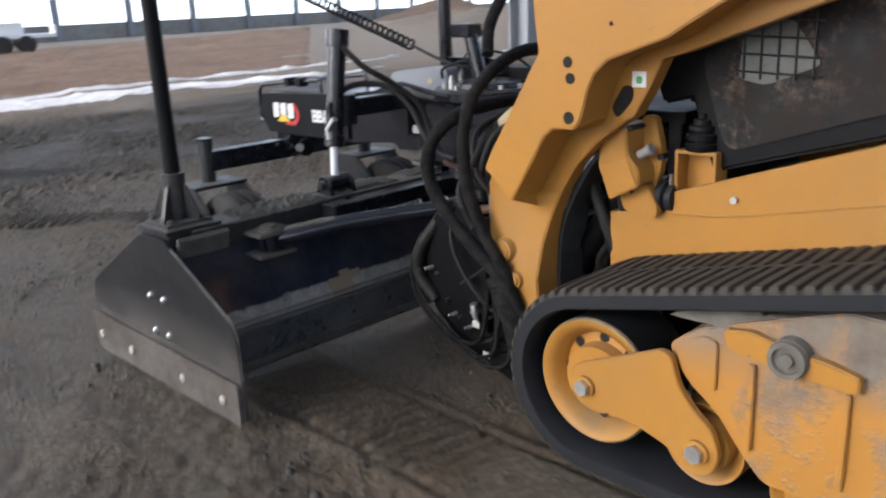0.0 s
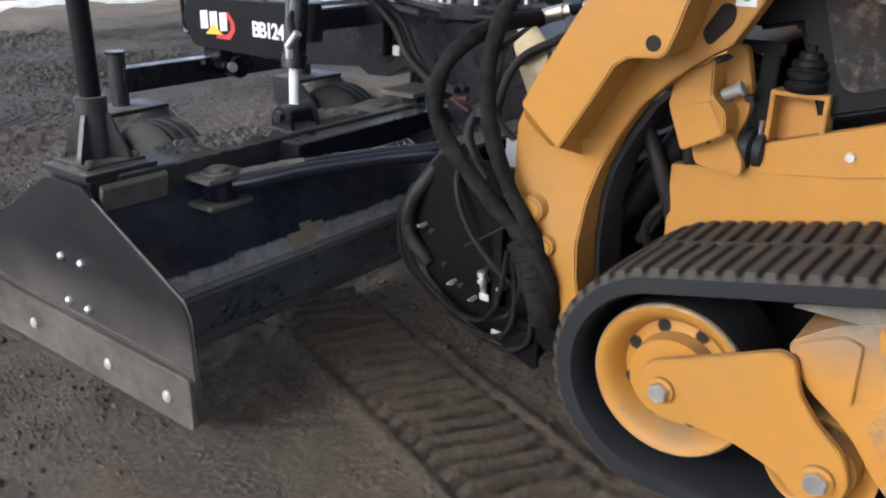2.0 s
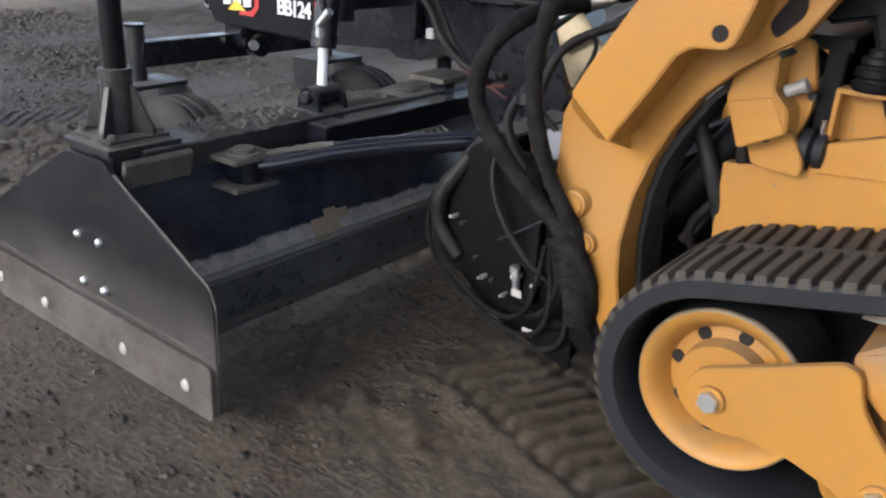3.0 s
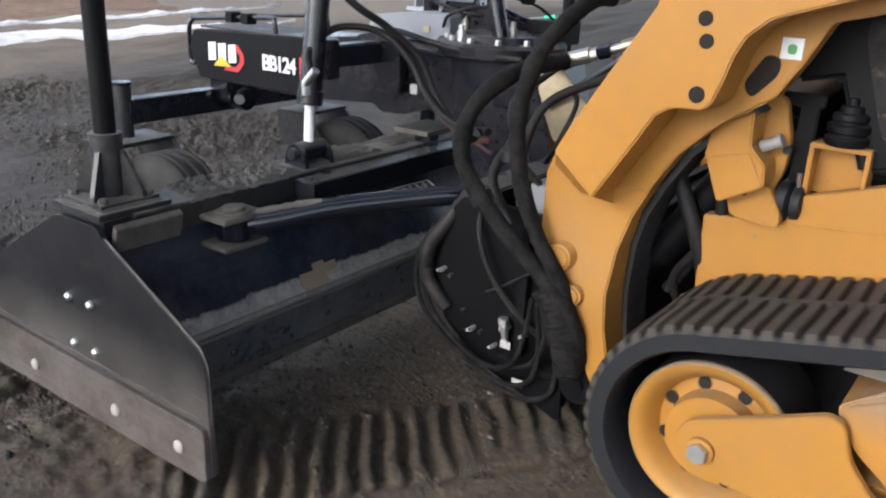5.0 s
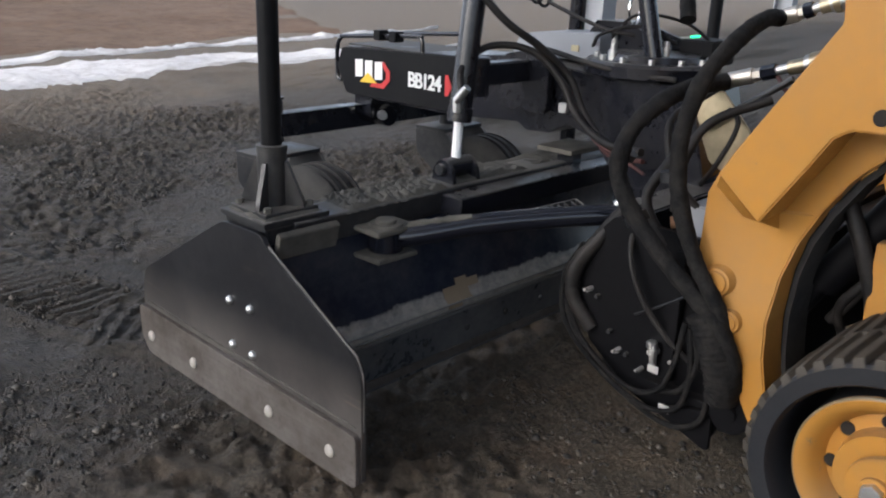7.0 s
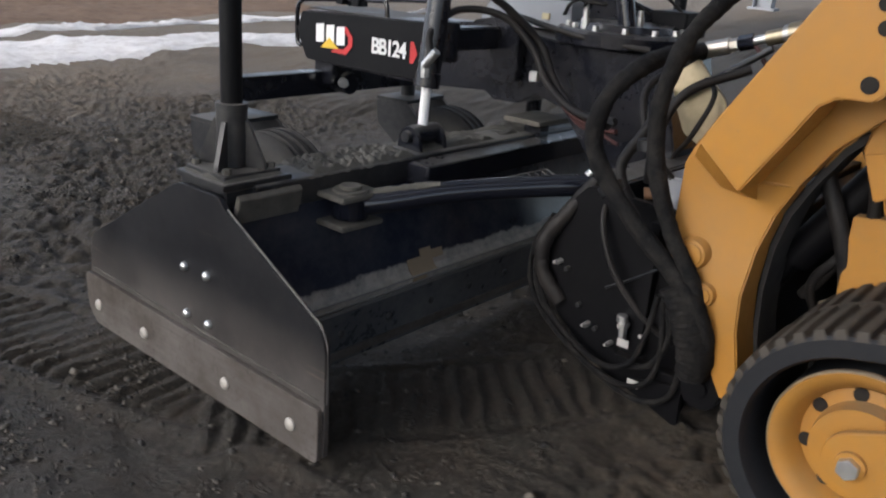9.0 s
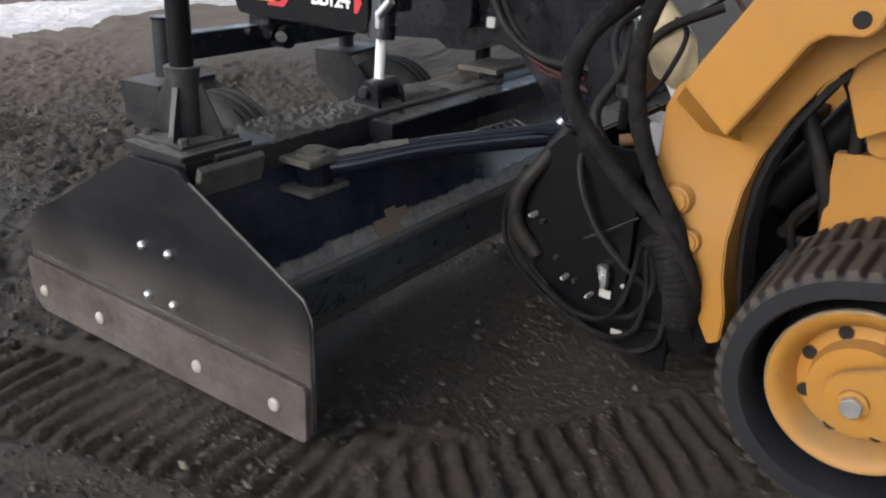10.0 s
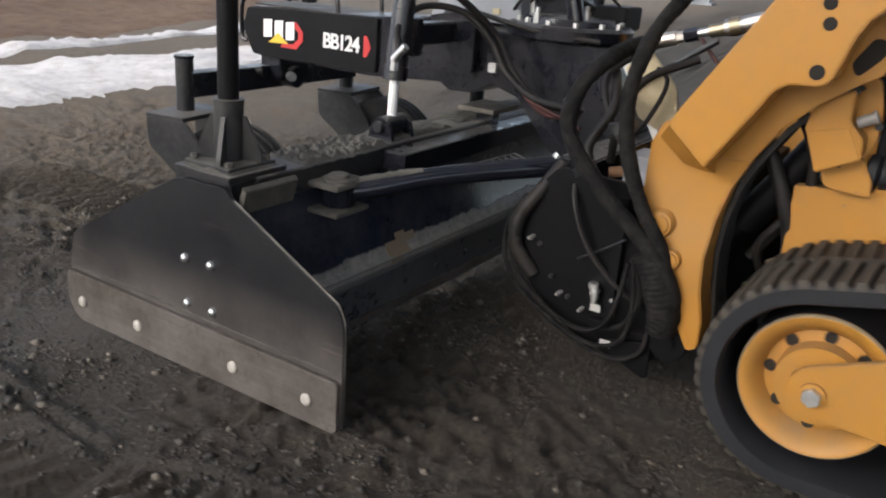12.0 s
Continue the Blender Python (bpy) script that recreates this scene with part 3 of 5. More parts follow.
keep = rng.rand(N) < np.clip(0.5 + 0.9 * field(sx, sy, 0.5, 51) + 0.3 * field(sx, sy, 0.15, 52), 0.06, 1) * np.clip(0.3 + (sy - 1.0) / 5, 0.3, 1)
for (ax, ay), (bx, by), width in BANDS[:2]:
    away = np.abs((sx - ax) * (by - ay) - (sy - ay) * (bx - ax)) / math.hypot(bx - ax, by - ay)
    keep &= (away > width / 2) | (sy < ay) | (sy > by)
sx, sy = sx[keep], sy[keep]
size = 0.0024 + 0.0048 * rng.rand(len(sx)) + 0.012 * rng.rand(len(sx)) ** 18
spin = rng.rand(len(sx)) * 6.283
shape = pv[None] * (1 + 0.7 * (rng.rand(len(sx), 6, 1) - 0.5)) * (1 + 0.6 * (rng.rand(len(sx), 1, 3) - 0.5)) * size[:, None, None]
cs, sn = np.cos(spin)[:, None], np.sin(spin)[:, None]
verts = np.stack([shape[..., 0] * cs - shape[..., 1] * sn + sx[:, None], shape[..., 0] * sn + shape[..., 1] * cs + sy[:, None], shape[..., 2] * 0.75 + (heights(sx, sy) + size * 0.3)[:, None]], -1).reshape(-1, 3)
faces = (pf[None] + 6 * np.arange(len(sx))[:, None, None]).reshape(-1)
pebble_mesh = bpy.data.meshes.new("pebbles")
pebble_mesh.vertices.add(len(verts))
pebble_mesh.vertices.foreach_set("co", verts.ravel())
pebble_mesh.loops.add(len(faces))
pebble_mesh.loops.foreach_set("vertex_index", faces)
pebble_mesh.polygons.add(len(faces) // 3)
pebble_mesh.polygons.foreach_set("loop_start", np.arange(0, len(faces), 3))
pebble_mesh.update(calc_edges=True)
pebble_mesh.materials.append(STONE)
tagged(new("pebbles", pebble_mesh), "loose grey pebbles scattered on the soil", "gravel", kind="stuff")

# ---- far wall of the hall ----
wall = tagged(new("wall_north"), "long white sheeted wall with grey posts", "wall", kind="structure")
wall.matrix_basis = pose(0, 46, 0, 0, 0, 11)
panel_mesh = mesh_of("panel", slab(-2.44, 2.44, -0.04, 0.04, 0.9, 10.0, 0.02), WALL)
plinth_mesh = mesh_of("plinth", slab(-2.5, 2.5, -0.12, 0.12, -0.3, 0.9, 0.02), PALE)
post_mesh = mesh_of("post", joined(slab(-0.16, 0.16, -0.45, -0.41, -0.3, 10), slab(-0.16, 0.16, -0.19, -0.15, -0.3, 10), slab(-0.02, 0.02, -0.42, -0.18, -0.3, 10)), GREY_STEEL)
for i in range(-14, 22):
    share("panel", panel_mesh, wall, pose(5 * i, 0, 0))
    share("plinth", plinth_mesh, wall, pose(5 * i, 0, 0))
    share("post", post_mesh, wall, pose(5 * i + 2.5, 0, 0))

# ---- the open-fronted shed: unseen roof, set by the snow line, that shades the ground ----
EAVE, ROOF_Z = 11.5, 8.4
column_mesh = mesh_of("shaft", joined(slab(-0.3, 0.3, -0.3, -0.26, -0.1, ROOF_Z), slab(-0.3, 0.3, 0.26, 0.3, -0.1, ROOF_Z), slab(-0.03, 0.03, -0.27, 0.27, -0.1, ROOF_Z)), GREY_STEEL)
foot_mesh = mesh_of("foot_plate", slab(-0.42, 0.42, -0.42, 0.42, -0.05, 0.06), GREY_STEEL)
for x in (-13.0, 14.1, 28.0, 42.0):
    for y in (EAVE, -8.5):
        column = tagged(new("column"), "grey steel column carrying the shed roof", "column", "shed columns", "structure")
        column.matrix_basis = pose(x, y, 0)
        share("shaft", column_mesh, column, pose(0, 0, 0))
        share("foot_plate", foot_mesh, column, pose(0, 0, 0))
# gaps between the roof sheets are added to let sky light down
roof = part("ceiling", joined(*[slab(x, x + 3.6, -9, EAVE + 0.5, ROOF_Z + 0.5, ROOF_Z + 0.62, 0.01) for x in np.arange(-13.6, 45, 5.6)], *[slab(x - 0.15, x + 0.15, -8.8, EAVE + 0.4, ROOF_Z, ROOF_Z + 0.5, 0.01) for x in (-13, -8, -1, 6, 14.1, 21, 28, 35, 42, 45)], *[slab(-13.5, 46, y - 0.06, y + 0.06, ROOF_Z + 0.32, ROOF_Z + 0.5, 0.005) for y in np.arange(-8.5, EAVE, 1.5)]), ROOF, None)
tagged(roof, "unseen pale shed roof with gaps added for overhead light", "ceiling", kind="structure")


def pile(name, x, y, r, h, material, label, seed):
    bm = bmesh.new()
    bmesh.ops.create_grid(bm, x_segments=50, y_segments=50, size=r * 1.3)
    for v in bm.verts:
        d = v.co.length / r
        n = noise.fractal(v.co * 0.5 + Vector((seed, 0, 0)), 1, 2, 5)
        v.co.z = h * max(0, 1 - d) * (1 + 0.25 * n) + 0.15 * n * max(0, 1.1 - d) - 0.12
    ob = part(name, bm, material)
    ob.matrix_basis = pose(x, y, 0)
    return tagged(ob, label, "pile", kind="stuff")


pile("dirt_pile", 50, 50, 6.5, 1.7, BROWN, "heap of brown dirt before the white wall", 3)
pile("gravel_pile", 30, 28, 9, 1.0, GROUND, "low heap of grey gravel in the hall", 8)

# a small white trailer parked by the wall
trailer = thing("utility_trailer", "small white utility trailer parked on the dirt", "trailer")
trailer.matrix_basis = pose(9.3, 33.0, 0.05, 0, 0, -14)
part("bed", slab(-1.5, 1.5, -0.7, 0.7, 0.55, 0.7, 0.02), WHITE, trailer)
part("front_board", slab(1.44, 1.5, -0.7, 0.7, 0.7, 1.0, 0.01), WHITE, trailer)
part("generator_box", slab(-0.9, 0.4, -0.5, 0.5, 0.7, 1.15, 0.06), WHITE, trailer)
part("drawbar", tube([(-1.5, 0, 0.6), (-2.1, 0, 0.55), (-2.6, 0, 0.5)], 0.05), GREY_STEEL, trailer)
wheel_mesh = mesh_of("wheel", turned([(-0.1, 0.2), (-0.1, 0.29), (-0.06, 0.33), (0.06, 0.33), (0.1, 0.29), (0.1, 0.2)], 20), TYRE, True)
for y in (-0.78, 0.78):
    for x in (-0.4, 0.4):
        share("wheel", wheel_mesh, trailer, pose(x, y, 0.33, 0, 0, 90))

# ---- track loader ----
loader = thing("track_loader", "yellow compact track loader with black cab, driving forward", "loader")

OUTER = [(-0.69, 1.40), (-0.70, 1.25), (-0.715, 1.14), (-0.535, 0.855), (-0.505, 0.80), (-0.61, 0.71), (-0.70, 0.855), (-0.735, 0.915), (-0.765, 0.935), (-0.80, 0.938), (-0.83, 0.938), (-0.85, 0.955), (-0.866, 1.0), (-0.88, 1.05), (-0.90, 1.09), (-0.94, 1.125), (-1.0, 1.145), (-1.11, 1.18), (-1.15, 1.205), (-1.24, 1.255), (-1.5, 1.355), (-2.8, 1.80), (-2.8, 2.05), (-1.5, 1.66), (-0.95, 1.48)]
INNER = [(-0.72, 1.12), (-0.60, 0.93), (-0.47, 0.79), (-0.443, 0.73), (-0.44, 0.52), (-0.475, 0.42), (-0.55, 0.33), (-0.60, 0.235), (-0.63, 0.185), (-0.655, 0.20), (-0.655, 0.27), (-0.635, 0.36), (-0.628, 0.45), (-0.635, 0.56), (-0.655, 0.645), (-0.69, 0.72), (-0.745, 0.81), (-0.82, 0.885), (-0.88, 0.93), (-0.935, 0.965), (-0.98, 1.04), (-1.02, 1.12), (-1.08, 1.135), (-1.45, 1.26), (-2.8, 1.72), (-2.8, 1.9), (-1.3, 1.4), (-0.8, 1.3)]


def lift_arm(side):
    k = -1 if side < 0 else 1
    arm = part("lift_arm", side_plate(INNER, k * 0.56, k * 0.50, 0.006), YELLOW, loader, "yellow steel lift arm", True)
    bm = side_plate(OUTER, k * 0.694, k * 0.56, 0.008)
    part("side_box", bm, YELLOW, arm)
    # the lower leg stands proud of the arm, with a short step under the box
    leg = [(-0.508, 0.80), (-0.467, 0.789), (-0.442, 0.73), (-0.439, 0.52), (-0.474, 0.419), (-0.549, 0.329), (-0.599, 0.234), (-0.629, 0.183), (-0.657, 0.199), (-0.657, 0.27), (-0.637, 0.36), (-0.630, 0.45), (-0.637, 0.56), (-0.657, 0.646), (-0.692, 0.722), (-0.605, 0.715)]
    bm = side_plate(leg, k * 0.605, k * 0.498, 0.008)
    for cut in (0.46, 0.52, 0.58, 0.64, 0.69):
        bmesh.ops.bisect_plane(bm, geom=bm.verts[:] + bm.edges[:] + bm.faces[:], plane_co=(0, 0, cut), plane_no=(0, 0, 1))
    bmesh.ops.triangulate(bm, faces=[f for f in bm.faces if len(f.verts) > 4])
    for v in bm.verts:
        if abs(v.co.x) > 0.56:
            fade = min(1, max(0, (v.co.z - 0.44) / 0.22)) * min(1, max(0, (-0.55 - v.co.y) / 0.08))
            v.co.x -= k * 0.0435 * fade
    part("leg_plate", bm, YELLOW, arm)
    bm = bmesh.new()
    top = [bm.verts.new((k * 0.689, y, z)) for y, z in ((-0.510, 0.803), (-0.560, 0.756), (-0.607, 0.714))]
    foot = [bm.verts.new((k * x, y, z)) for x, y, z in ((0.603, -0.462, 0.748), (0.600, -0.535, 0.690), (0.570, -0.612, 0.672))]
    back = [bm.verts.new((k * 0.565, y, z)) for y, z in ((-0.510, 0.803), (-0.560, 0.756), (-0.607, 0.714))]
    for i in range(2):
        bm.faces.new((top[i], top[i + 1], foot[i + 1], foot[i]))
        bm.faces.new((foot[i], foot[i + 1], back[i + 1], back[i]))
        bm.faces.new((back[i], back[i + 1], top[i + 1], top[i]))
    bm.faces.new((top[0], foot[0], back[0])), bm.faces.new((top[2], back[2], foot[2]))
    part("leg_step", soften(bm, 0.006), YELLOW, arm)
    # grey rubber strip lining the arch
    outer = [(-0.658, 0.24), (-0.640, 0.36), (-0.633, 0.45), (-0.640, 0.56), (-0.660, 0.645), (-0.695, 0.72), (-0.75, 0.81), (-0.825, 0.885), (-0.885, 0.93)]
    part("arch_lining", side_plate(outer + [(y - 0.012, z - 0.009) for y, z in reversed(outer)], k * 0.505, k * 0.385, 0), LINING, arm, "grey rubber strip lining the arch")
    part("oval_hole", side_plate(rounded([(-0.885, 0.955), (-0.865, 0.985), (-0.905, 1.05), (-0.935, 1.045), (-0.935, 1.01)], 0.03), k * 0.562, k * 0.5605, 0), HOLE, arm, "dark patch painted for the shade in an oval hole")
    for y, z, r in ((-0.818, 0.97, 0.017), (-0.823, 1.075, 0.015), (-0.815, 1.118, 0.015), (-0.95, 1.215, 0.006)):
        part("pin_hole", side_plate(disc_points(y, z, r), k * 0.6955, k * 0.693, 0), HOLE, arm, "dark disc painted for the shade in a round hole")
    for y, z, r in ((-0.50, 0.52, 0.045), (-0.545, 0.43, 0.035)):
        part("boss", rod((k * 0.622, y, z), (k * 0.59, y, z), r * 0.72, r, 24, 0.012), YELLOW, arm, "cast boss with a worn edge")
    if side < 0:
        part("inspection_label", slab(-0.5635, -0.5605, -0.973, -0.931, 1.044, 1.086, 0), WHITE, arm, "small white label with green mark")
        part("label_mark", side_plate(rounded([(-0.944, 1.054), (-0.944, 1.074), (-0.962, 1.074), (-0.962, 1.054)], 0.01), -0.565, -0.5632, 0), DECAL_GREEN, arm)
    return arm


lift_arm(-1)
lift_arm(1)

# body: fender panels, cab side, coupler region
PANEL = [(-0.79, 0.40), (-0.785, 0.655), (-0.97, 0.675), (-0.98, 0.735), (-1.55, 0.925), (-2.75, 1.25), (-2.75, 0.5), (-1.6, 0.45)]
for k in (-1, 1):
    fender = part("fender_panel", side_plate(PANEL, k * 0.44, k * 0.40, 0.005), YELLOW, loader, "yellow fender panel over the track")
    part("fold", tube([(k * 0.4415, -0.99, 0.675), (k * 0.4415, -1.2, 0.70), (k * 0.4415, -1.6, 0.79)], 0.003, 6), YELLOW, fender)
    part("bolt", rod((k * 0.437, -1.18, 0.742), (k * 0.452, -1.18, 0.742), 0.011, None, 6, 0.002), ZINC, fender, "zinc bolt")
    part("belly", slab(min(k * 0.1, k * 0.40), max(k * 0.1, k * 0.40), -2.7, -0.95, 0.2, 0.7, 0.02), BLACK_DUSTY, loader, "dark muddy belly of the machine")
    # the stop block with its folded plate
    stop = part("stop_bracket", side_plate([(-0.80, 0.88), (-0.79, 0.81), (-0.815, 0.79), (-0.835, 0.715), (-0.93, 0.765), (-0.925, 0.81), (-0.89, 0.845), (-0.885, 0.925)], k * 0.515, k * 0.42, 0.008), YELLOW, loader, "folded yellow stop bracket")
    part("ear", side_plate(rounded([(-0.84, 0.72), (-0.855, 0.675), (-0.965, 0.665), (-0.965, 0.70), (-0.93, 0.76), (-0.85, 0.75)], 0.015), k * 0.475, k * 0.447, 0.004), YELLOW, stop)
    part("rear_ear", side_plate(rounded([(-0.88, 0.95), (-0.89, 0.72), (-0.925, 0.72), (-0.948, 0.80), (-0.948, 0.86), (-0.925, 0.95)], 0.02), k * 0.43, k * 0.40, 0.004), YELLOW, stop)
    part("pivot_pin", joined(rod((k * 0.470, -0.90, 0.842), (k * 0.470, -0.938, 0.862), 0.014, None, 18, 0.003), rod((k * 0.470, -0.932, 0.859), (k * 0.470, -0.942, 0.864), 0.017, None, 18, 0.003)), PORT, stop, "scuffed steel pivot pin")
    part("stop_face", side_plate([(-0.795, 0.812), (-0.835, 0.713), (-0.932, 0.763), (-0.892, 0.838)], k * 0.523, k * 0.514, 0.008), YELLOW, stop)
    # dark peg and disc drawn in place of shaded holes in the ears
    part("pin", rod((k * 0.433, -0.945, 0.835), (k * 0.40, -0.945, 0.835), 0.010, None, 16, 0.002), MESH, stop, "dark disc for a shaded hole in the ear")
    part("bolt_hole", rod((k * 0.476, -0.88, 0.735), (k * 0.47, -0.88, 0.735), 0.008), MESH, stop)
    # yellow box carrying the rubber cab mount
    mount = part("mount_box", joined(slab(*sorted((k * 0.43, k * 0.36)), -1.0, -0.99, 0.74, 0.86), slab(*sorted((k * 0.43, k * 0.36)), -1.115, -1.105, 0.77, 0.86), slab(*sorted((k * 0.43, k * 0.36)), -1.115, -0.99, 0.85, 0.86), slab(*sorted((k * 0.37, k * 0.36)), -1.115, -0.99, 0.74, 0.86)), YELLOW, loader, "open yellow mounting box")
    part("rubber_mount", turned([(0.86, 0.042), (0.868, 0.046), (0.878, 0.046), (0.882, 0.038), (0.887, 0.038), (0.891, 0.044), (0.905, 0.044), (0.909, 0.035), (0.914, 0.035), (0.918, 0.038), (0.928, 0.036), (0.932, 0.026), (0.945, 0.024), (0.947, 0.012), (0.962, 0.011), (0.963, 0.0001)], 20, "Z"), SATIN, mount, "ribbed black rubber mount").matrix_basis = pose(k * 0.40, -1.055, 0)
    part("roller", joined(turned([(-0.035, 0.025), (-0.03, 0.04), (-0.012, 0.042), (-0.008, 0.03), (0.0, 0.045), (0.02, 0.045), (0.025, 0.03)], 20)), RUBBER, mount, "worn grey bump roller").matrix_basis = pose(k * 0.42, -0.965, 0.72, 0, 0, 90)
    part("rod", rod((k * 0.43, -0.985, 0.70), (k * 0.43, -0.98, 0.79), 0.006), CHROME, mount, "bright steel rod")

cab = part("cab", side_plate([(-0.93, 0.98), (-1.02, 1.0), (-1.09, 0.80), (-1.55, 0.935), (-2.7, 1.3), (-2.7, 2.25), (-1.1, 2.25), (-0.88, 1.12)], -0.40, 0.40, 0.02), SATIN, loader, "black operator cab with muddy side window")
for k in (-1, 1):
    part("side_screen", side_plate(rounded([(-1.13, 0.86), (-2.2, 1.21), (-2.2, 2.0), (-1.3, 2.0), (-1.05, 1.1)], 0.05), k * 0.408, k * 0.40, 0), SCREEN, cab, "mud-splashed dark side window")
    part("pale_pane", side_plate(rounded([(-1.17, 1.23), (-1.29, 1.21), (-1.37, 1.10), (-1.23, 1.045), (-1.155, 1.06)], 0.02), k * 0.411, k * 0.407, 0), PANE, cab, "opaque pale patch, daylight through the window painted in")
    for i in range(5):
        part("guard_wire", tube([(k * 0.415, -1.17 - 0.045 * i, 1.06), (k * 0.415, -1.17 - 0.045 * i, 1.30)], 0.003, 6, straight=True), MESH, cab)
    for i in range(5):
        part("guard_wire", tube([(k * 0.415, -1.15, 1.08 + 0.045 * i), (k * 0.415, -1.37, 1.07 + 0.045 * i)], 0.003, 6, straight=True), MESH, cab)
part("front_window", slab(-0.33, 0.33, -0.955, -0.94, 1.25, 2.1, 0.01), MESH, cab, "dark front window").matrix_basis = pose(0, 0.0, 0)
part("step_plate", slab(-0.40, 0.40, -1.0, -0.72, 0.93, 0.96, 0.006), BLACK_SHADED, loader, "black foot plate before the cab")
part("front_plate", slab(-0.40, 0.40, -0.99, -0.95, 0.2, 0.95, 0.006), BLACK_SHADED, loader)
part("tilt_cylinder", joined(rod((-0.36, -0.92, 0.92), (-0.36, -0.66, 0.50), 0.045, None, 20, 0.006), rod((-0.36, -0.66, 0.50), (-0.36, -0.58, 0.36), 0.025)), BLACK_SHADED, loader, "dark tilt cylinder behind the arm")
part("tilt_cylinder", joined(rod((0.36, -0.92, 0.92), (0.36, -0.66, 0.50), 0.045, None, 20, 0.006), rod((0.36, -0.66, 0.50), (0.36, -0.58, 0.36), 0.025)), BLACK_SHADED, loader, "dark tilt cylinder behind the arm")
part("loader_hose", tube([(-0.42, -0.70, 0.74), (-0.43, -0.76, 0.62), (-0.41, -0.80, 0.48), (-0.36, -0.78, 0.36)], 0.02), HOSE, loader, "dusty black hydraulic hose")
part("loader_hose", tube([(-0.34, -0.74, 0.70), (-0.38, -0.84, 0.60), (-0.34, -0.90, 0.5), (-0.2, -0.88, 0.46)], 0.013), HOSE, loader)
part("wire", tube([(-0.30, -0.82, 0.62), (-0.40, -0.86, 0.55), (-0.38, -0.94, 0.62)], 0.005, 8), RED_HOSE, loader)
part("fitting", joined(rod((-0.43, -0.76, 0.42), (-0.40, -0.80, 0.44), 0.018, None, 6, 0.002), rod((-0.40, -0.80, 0.44), (-0.36, -0.86, 0.47), 0.012)), BRASS, loader, "yellow zinc hydraulic fitting")

part("arm_hose", tube([(-0.45, -0.72, 0.90), (-0.44, -0.80, 0.78), (-0.42, -0.82, 0.64), (-0.40, -0.76, 0.52), (-0.38, -0.70, 0.42)], 0.015), HOSE, loader, "black hose inside the arm")
part("arm_hose", tube([(-0.38, -0.86, 0.70), (-0.42, -0.78, 0.56), (-0.40, -0.72, 0.46), (-0.34, -0.74, 0.34)], 0.012), HOSE, loader)
part("arm_hose", tube([(-0.30, -0.90, 0.78), (-0.36, -0.80, 0.72), (-0.36, -0.72, 0.60), (-0.30, -0.66, 0.50)], 0.018), SLEEVE, loader)
part("rust_bracket", joined(slab(-0.40, -0.30, -0.86, -0.80, 0.36, 0.46, 0.01), rod((-0.42, -0.83, 0.42), (-0.28, -0.83, 0.42), 0.03, None, 18, 0.004)), RUST, loader, "rust brown bracket behind the arm")
part("fitting", joined(rod((-0.44, -0.715, 0.345), (-0.40, -0.75, 0.36), 0.016, None, 6, 0.002), rod((-0.40, -0.75, 0.36), (-0.34, -0.80, 0.38), 0.011)), BRASS, loader, "yellow zinc hydraulic fitting")

# quick coupler that carries the blade
coupler = part("quick_coupler", joined(slab(-0.49, 0.49, -0.60, -0.55, 0.14, 0.58, 0.006), slab(-0.49, -0.42, -0.68, -0.56, 0.14, 0.30, 0.02), slab(0.42, 0.49, -0.68, -0.56, 0.14, 0.30, 0.02)), BLACK_SHADED, loader, "black quick coupler frame")
for k in (-1, 1):
    part("pivot_eye", rod((k * 0.60, -0.575, 0.185), (k * 0.50, -0.575, 0.185), 0.055, None, 24, 0.008), BLACK_SHADED, coupler)
    part("pivot_pin", rod((k * 0.607, -0.575, 0.185), (k * 0.59, -0.575, 0.185), 0.022, None, 16, 0.004), BLACK_SHADED, coupler)
    part("latch_lever", joined(rod((k * 0.57, -0.34, 0.21), (k * 0.57, -0.33, 0.275), 0.010), rod((k * 0.57, -0.33, 0.27), (k * 0.57, -0.328, 0.29), 0.015, None, 14, 0.005)), ZINC, coupler, "worn steel latch lever")

# ---- rubber tracks ----
WHEELS = [(-0.98, 0.28), (-2.30, 0.60), (-2.10, 0.255)]


def belt_loop(r_add):
    """Points round the wheels, as a taut belt."""
    rad = [0.212 + r_add, 0.19 + r_add, 0.18 + r_add]
    pts = []
    for (cy, cz), r in zip(WHEELS, rad):
        pts += [(cy + r * math.cos(t), cz + r * math.sin(t)) for t in np.linspace(0, 2 * math.pi, 160, endpoint=False)]
    pts = sorted(set(pts))

    def half(seq):
        out = []
        for p in seq:
            while len(out) > 1 and (out[-1][0] - out[-2][0]) * (p[1] - out[-2][1]) - (out[-1][1] - out[-2][1]) * (p[0] - out[-2][0]) <= 0:
                out.pop()
            out.append(p)
        return out[:-1]

    hull = half(pts) + half(pts[::-1])
    line_, n = [], len(hull)
    for i in range(n):
        a_, b_ = Vector(hull[i]), Vector(hull[(i + 1) % n])
        steps = max(1, int((b_ - a_).length / 0.03))
        line_ += [a_.lerp(b_, s / steps) for s in range(steps)]
    return line_


LOOP = belt_loop(0.045)
ARC = [0.0]
for p0, p1 in zip(LOOP, LOOP[1:] + LOOP[:1]):
    ARC.append(ARC[-1] + (p1 - p0).length)
AROUND = ARC[-1]


